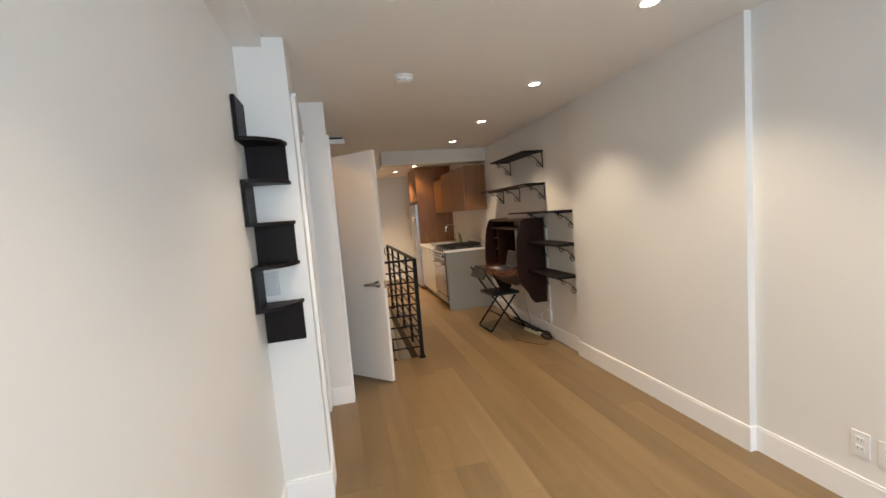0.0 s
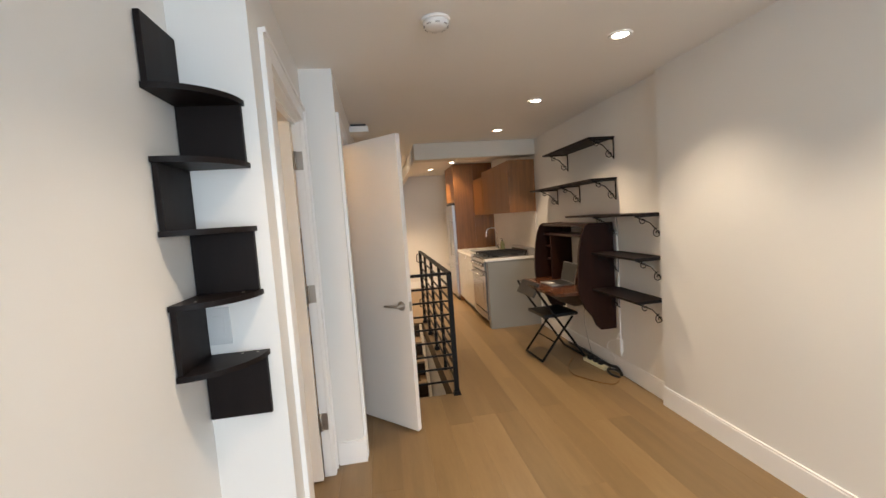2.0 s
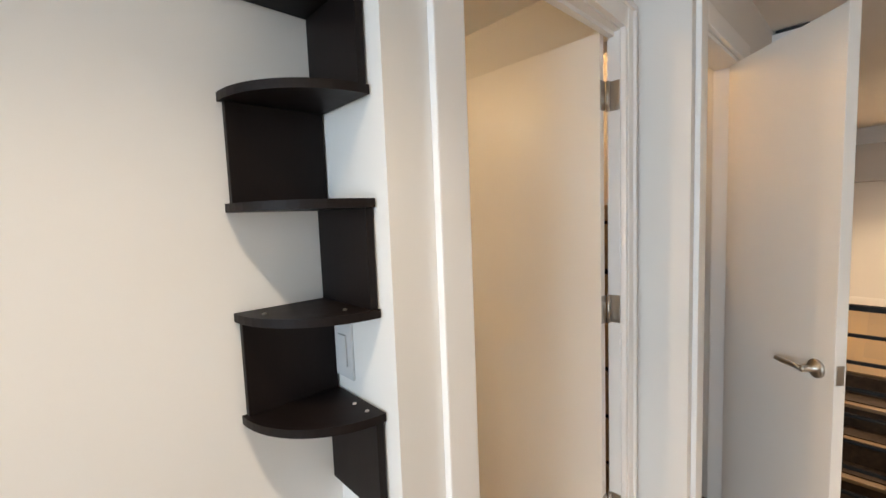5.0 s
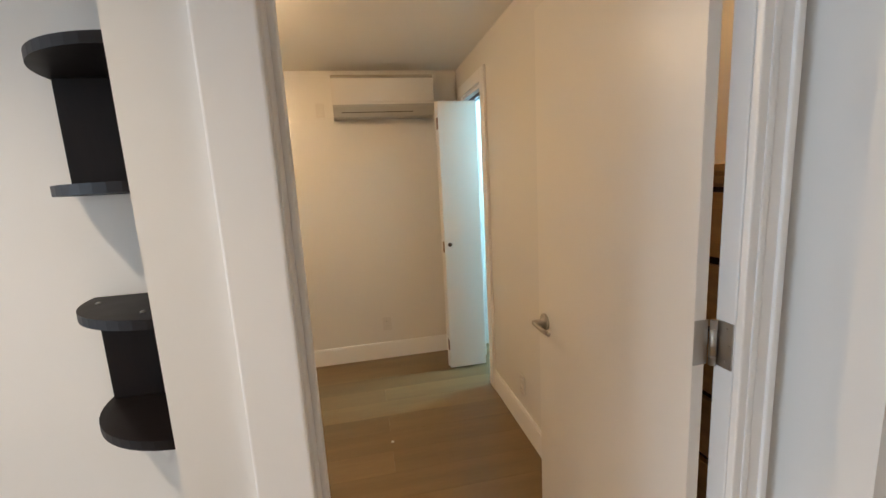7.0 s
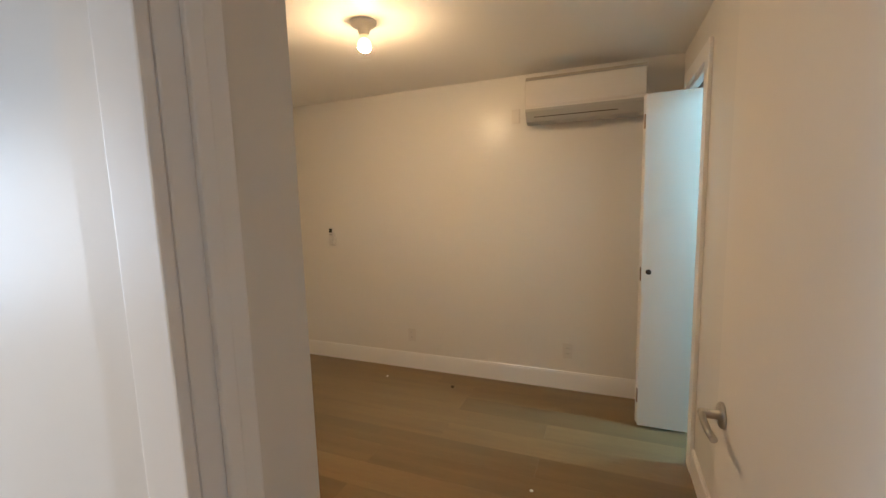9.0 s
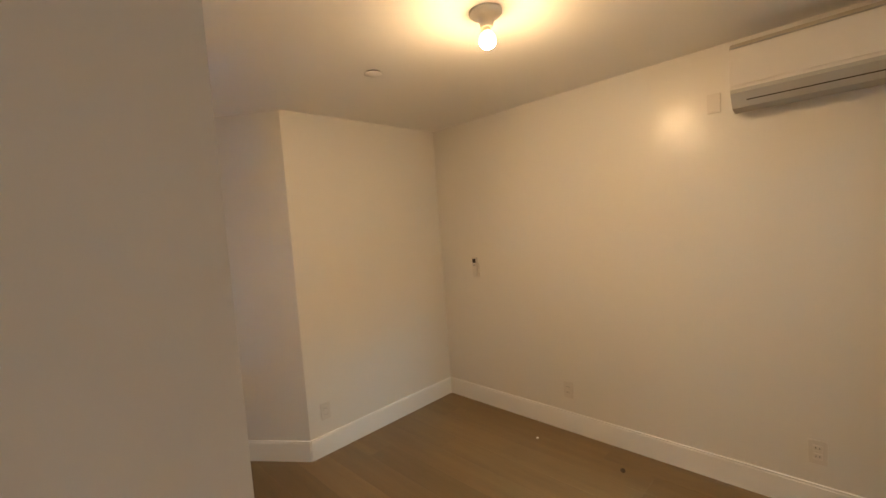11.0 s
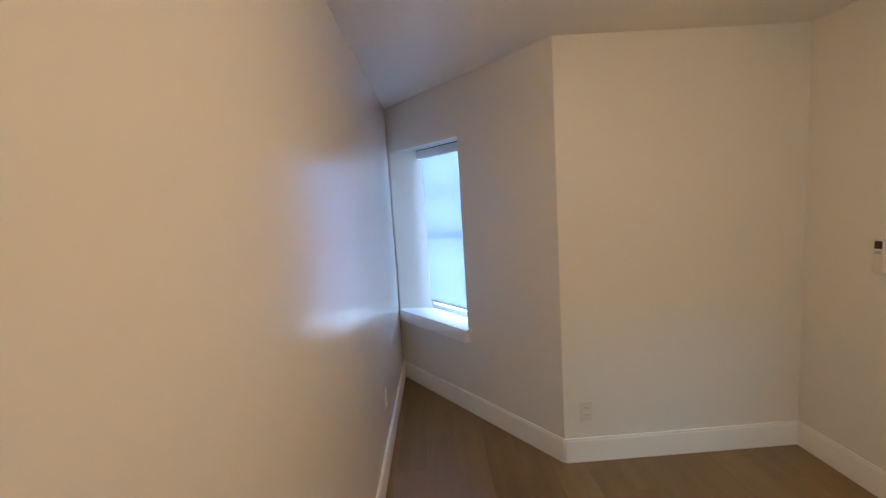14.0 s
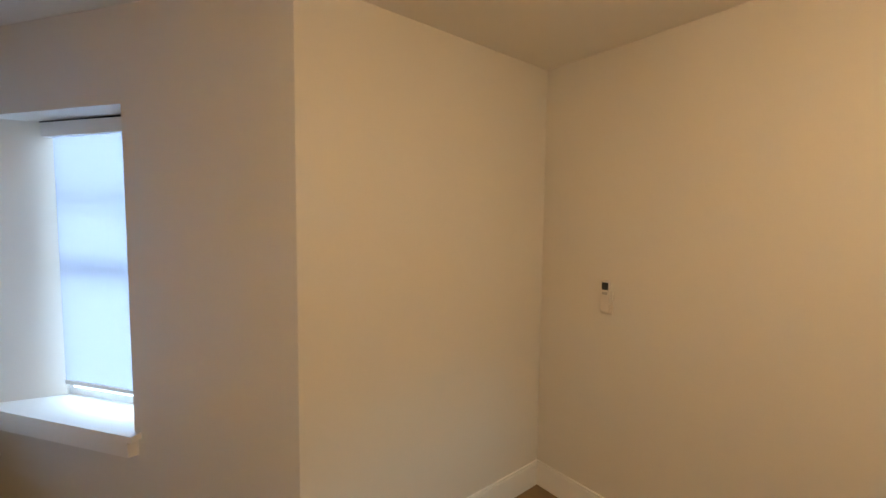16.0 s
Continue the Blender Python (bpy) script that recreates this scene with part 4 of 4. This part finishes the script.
def air_conditioner():
    a = thing("air_conditioner", "white wall-mounted split air conditioner, switched off", "air conditioner", m=pose(-2.89, 2.302, 1.943))
    w = 0.74
    bm = bmesh.new()
    plate(bm, [(0.001, 0.02), (0.10, 0.0), (0.165, 0.015), (0.195, 0.075), (0.20, 0.13), (0.196, 0.27), (0.17, 0.295), (0.001, 0.30)], 0, w)
    part("housing", bm, PLATEPL, a)
    bp("front_panel", PLATEPL, a, (0.1985, 0.004, 0.105, 0.206, w - 0.004, 0.268), bevel=0.003)
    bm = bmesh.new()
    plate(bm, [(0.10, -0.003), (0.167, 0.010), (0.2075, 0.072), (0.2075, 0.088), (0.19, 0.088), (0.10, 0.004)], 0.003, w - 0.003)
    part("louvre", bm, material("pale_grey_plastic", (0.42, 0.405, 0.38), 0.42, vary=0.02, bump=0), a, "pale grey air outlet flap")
    bm = bmesh.new()
    plate(bm, [(0.1845, 0.0345), (0.1870, 0.0385), (0.1855, 0.0392), (0.1830, 0.0352)], 0.06, w - 0.16)
    part("outlet_slot", bm, CARPET, a, "thin dark air slot")
    bm = bmesh.new()
    plate(bm, [(0.1985, 0.271), (0.176, 0.2985), (0.02, 0.3065), (0.02, 0.3005), (0.17, 0.2955), (0.1955, 0.2705)], 0.002, w - 0.002)
    part("top_band", bm, material("aged_cream_plastic", (0.56, 0.50, 0.41), 0.45, vary=0.04, bump=0), a, "slightly yellowed top band")
    bp("panel_seam", GREYPL, a, (0.2, 0.004, 0.272, 0.2035, w - 0.004, 0.276), bevel=0)


def bulb_holder():
    b = thing("ceiling_bulb", "lit bare bulb in a white porcelain ceiling holder", "ceiling light", m=pose(-1.655, 1.708, HB))
    bm = bmesh.new()
    lathe(bm, [(0.062, 0), (0.062, -0.012), (0.052, -0.022), (0.030, -0.030), (0.024, -0.060), (0.022, -0.062)], (0, 0, 0))
    part("holder", bm, PLASTIC, b)
    bm = bmesh.new()
    lathe(bm, [(0.014, -0.0625), (0.0145, -0.070), (0.013, -0.0755)], (0, 0, 0))
    part("bulb_collar", bm, PLASTIC, b, "white plastic bulb collar")
    bm = bmesh.new()
    lathe(bm, [(0.034 * math.cos(t), -0.106 - 0.034 * math.sin(t)) for t in [-1.1, -0.8, -0.5, -0.2, 0.1, 0.4]], (0, 0, 0))
    part("bulb", bm, NECKGLOW, b, "glowing warm frosted bulb")
    bm = bmesh.new()
    lathe(bm, [(0.034 * math.cos(t), -0.1062 - 0.034 * math.sin(t)) for t in [0.4, 0.6, 0.8, 1.0, 1.2, 1.4, 1.52]], (0, 0, 0))
    part("bulb_dome", bm, BULBGLOW, b, "brightly glowing bulb dome")


def remote():
    r = thing("remote_control", "white remote control with a dark display in a wall holder", "remote control", m=pose(-2.89, 0.525, 1.145))
    bp("holder", PLATEPL, r, (0.0005, -0.03, -0.085, 0.012, 0.03, 0.03), bevel=0.003)
    bp("body", PLATEPL, r, (0.0125, -0.024, -0.075, 0.028, 0.024, 0.08), bevel=0.005)
    bp("display", BLACKPL, r, (0.0285, -0.016, 0.035, 0.0295, 0.016, 0.07), bevel=0)
    bp("button", GREYPL, r, (0.0285, -0.013, 0.012, 0.031, 0.013, 0.024), bevel=0.001)


def bifold():
    d = thing("bifold_door", "white bifold bathroom door folded half open, lit by cool light", "door", m=pose(-2.51, 3.025, 0))
    bp("panel", DOORW, d, (-0.014, 0.0, 0.015, 0.014, 0.283, 2.01), bevel=0.002)
    m = Matrix.Translation((-0.016, 0.0, 0)) @ Matrix.Rotation(radians(19), 4, 'Z')
    bm = bmesh.new()
    box(bm, -0.03, 0.0, 0.015, -0.002, 0.283, 2.01, bevel=0.002, m=m)
    part("panel", bm, DOORW, d)
    bm = bmesh.new()
    lathe(bm, [(0.008, 0.0), (0.007, 0.018), (0.015, 0.024), (0.016, 0.032), (0.010, 0.038), (0.002, 0.039)], (0.014, 0.035, 0.99), "x", n=16)
    part("knob", bm, BRONZE, d, "small dark bronze knob")
    for z in (0.2, 1.86, 0.97):
        bp("hinge", BRASS, d, (-0.03, -0.006, z - 0.04, 0.012, -0.0005, z + 0.04), bevel=0.001)


# Black strip gives the gap over the cassette its shade by colour.
bm = bmesh.new()
slant(bm, U0 + 0.004, -0.124, 1.936, 1.452, -0.121, 1.9415)
part("shadow_gap", bm, BLACKPL, shade, "thin black strip for the shaded gap above the cassette")
air_conditioner()
bulb_holder()
remote()
bifold()
cp = thing("ceiling_cover", "small flat round white cover on the bedroom ceiling", "cover plate", m=pose(-1.661, 0.965, HB))
# Dark ring stands for the shadow behind the raised disc.
bm = bmesh.new()
lathe(bm, [(0.036, 0), (0.036, -0.007)], (0, 0, 0))
part("rim_shade", bm, CARPET, cp, "dark ring for the shade behind the disc")
bm = bmesh.new()
lathe(bm, [(0.044, -0.0072), (0.045, -0.009), (0.041, -0.0115), (0.004, -0.012)], (0, 0, 0))
part("disc", bm, CEIL, cp)
wall_plate("outlet", pose(-2.89, 1.290, 0.298, 0, 0, 90), "bedroom outlets")
wall_plate("outlet", pose(-2.89, 2.575, 0.30, 0, 0, 90), "bedroom outlets")
wall_plate("outlet", pose(-1.657, 0.131, 0.298, 0, 0, 180), "bedroom outlets")
wall_plate("outlet", pose(-1.625, 3.265, 0.275), "bedroom outlets")
wall_plate("outlet", pose(-0.5175, -0.05, 0.38, 0, 0, -90.8), "bedroom outlets")
wall_plate("switch", pose(-0.4845, 2.05, 1.20, 0, 0, -90.8), w=0.075, h=0.12, mat=PLASTIC)
jb = thing("air_conditioner_switch", "small white switch box beside the air conditioner", "switch box", m=pose(-2.89, 2.20, 2.03))
bp("box", PLATEPL, jb, (0.0005, -0.03, -0.05, 0.008, 0.03, 0.05), bevel=0.003)
bp("cover", PLATEPL, jb, (0.0085, -0.018, -0.03, 0.010, 0.018, 0.02), bevel=0.0007)
# bathroom light, added closet light and chest behind the door
bl = thing("bathroom_light", "cool white flush ceiling light in the bathroom", "ceiling light", m=pose(-2.45, 4.1, H - 0.011))
bm = bmesh.new()
lathe(bm, [(0.13, 0), (0.13, -0.03), (0.11, -0.05), (0.01, -0.055)], (0, 0, 0))
part("diffuser", bm, BATHGLOW, bl, "glowing cool white diffuser")
tr_ = thing("towel_bar", "metal towel bar on the bathroom wall", "towel bar", m=pose(-2.9, 4.2, 1.1))
bm = bmesh.new()
tube(bm, [(0.05, -0.3, 0), (0.05, 0.3, 0)], 0.008, 8)
for y in (-0.28, 0.28):
    tube(bm, [(0.0, y, 0), (0.05, y, 0)], 0.007, 8)
part("bar", bm, CHROME, tr_)
# This lamp is unseen, added to give the warm glow in the door gap.
cl = thing("closet_light", "unseen warm closet light added for the glow in the door gap", "ceiling light", m=pose(-0.80, 3.43, H - 0.011))
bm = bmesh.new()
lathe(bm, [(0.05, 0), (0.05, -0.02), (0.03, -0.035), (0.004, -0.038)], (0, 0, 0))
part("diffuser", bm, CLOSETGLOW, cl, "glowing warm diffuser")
dr = thing("dresser", "wooden chest of drawers in the closet behind the door", "dresser", m=pose(-0.86, 3.50, 0))
PINE = material("honey_pine", (0.62, 0.38, 0.16), 0.4, vary=0.2, scale=5, fine=40, stretch=(0.5, 4, 4))
bp("carcass", PINE, dr, (0.0, 0.03, 0.0, 0.56, 0.42, 1.40), bevel=0.004)
bp("top", PINE, dr, (-0.01, 0.0, 1.4005, 0.57, 0.43, 1.425), (-0.004, 0.008, 1.425, 0.564, 0.43, 1.437), (-0.015, -0.006, 1.437, 0.575, 0.43, 1.46), bevel=0.003)
# Dark sheet behind the drawers puts shade into the joints.
bp("shadow_gap", CARPET, dr, (0.008, 0.0225, 0.03, 0.552, 0.0295, 1.39), bevel=0, label="dark sheet for the shade between the drawers")
for k in range(6):
    w = bp("drawer", PINE, dr, (0.02, 0.0, 0.045 + k * 0.226, 0.54, 0.022, 0.245 + k * 0.226), bevel=0.004)
    for x in (0.14, 0.42):
        bm = bmesh.new()
        lathe(bm, [(0.006, 0.0), (0.006, -0.01), (0.013, -0.018), (0.003, -0.026)], (x, 0.0, 0.145 + k * 0.226), "y", n=12)
        part("knob", bm, BRASS, w)
cr = thing("plaster_crumb", "tiny white plaster crumb on the bedroom floor", "debris", "crumbs on the floor", pose(-2.665, 1.158, 0))
bm = bmesh.new()
lathe(bm, [(0.006, 0), (0.010, 0.003), (0.006, 0.007), (0.002, 0.008)], (0, 0, 0), n=7)
part("crumb", bm, PLASTIC, cr)
copy_thing(cr, pose(-1.71, 2.505, 0, 0, 0, 60))
# Flat dark disc stands in for a dark spot in the planks.
sc = thing("wood_scrap", "flat dark disc standing in for a dark spot in the floor", "debris", "", pose(-2.652, 1.738, 0, 0, 0, 25))
bm = bmesh.new()
lathe(bm, [(0.020, 0), (0.024, 0.001), (0.017, 0.0025), (0.004, 0.003)], (0, 0, 0), n=9)
bmesh.ops.scale(bm, vec=(1.0, 0.6, 1.0), verts=bm.verts[:])
part("spot_disc", bm, CARPET, sc)

# ---- floor planks ----
PW, GAP = 0.178, 0.0003
plank_meshes = {}


def plank(parent, x0, x1, y0, y1):
    key = (round(x1 - x0, 3), round(y1 - y0, 3))
    if key not in plank_meshes:
        w, l, e = key[0] / 2 - GAP / 2, key[1] / 2 - GAP / 2, 0.0005
        me = bpy.data.meshes.new("plank")
        V = [(-w, -l, -0.0115), (w, -l, -0.0115), (w, l, -0.0115), (-w, l, -0.0115), (-w, -l, -e), (w, -l, -e), (w, l, -e), (-w, l, -e),
             (-w + e, -l + e, 0), (w - e, -l + e, 0), (w - e, l - e, 0), (-w + e, l - e, 0)]
        F = [(0, 1, 5, 4), (1, 2, 6, 5), (2, 3, 7, 6), (3, 0, 4, 7), (4, 5, 9, 8), (5, 6, 10, 9), (6, 7, 11, 10), (7, 4, 8, 11), (8, 9, 10, 11)]
        me.from_pydata(V, [], F)
        me.materials.append(OAK)
        plank_meshes[key] = me
    ob = new("plank", plank_meshes[key])
    ob.parent = parent
    ob.location = ((x0 + x1) / 2, (y0 + y1) / 2, 0)


def lay(parent, x0, x1, y0, y1, seed):
    rnd = random.Random(seed)
    x = x0
    while x < x1 - 0.01:
        xe = min(x + PW, x1)
        y = y0
        ye = y0 + rnd.choice((0.5, 0.8, 1.1, 1.4, 1.7))
        while y < y1 - 0.01:
            ye = min(ye, y1)
            if y1 - ye < 0.25:
                ye = y1
            plank(parent, x, xe, y, ye)
            y, ye = ye, ye + rnd.choice((1.5, 1.8, 2.1))
        x = xe


floor_ob = bpy.data.objects["floor"]
lay(floor_ob, 0.72, 2.14, -2.58, 9.44, 1)
lay(floor_ob, -0.39, 0.72, -2.58, 2.14, 2)
lay(floor_ob, -0.168, 0.72, 2.14, 4.05, 3)
lay(floor_ob, -0.03, 0.72, 6.5, 9.44, 4)
lay(floor_ob, -0.492, -0.168, 2.30, 3.26, 5)
lay(floor_ob, -2.88, -0.492, -1.6, 3.37, 6)
lay(floor_ob, -2.88, -2.0, 3.37, 4.9, 7)
lay(floor_ob, -0.88, -0.168, 3.37, 3.95, 8)
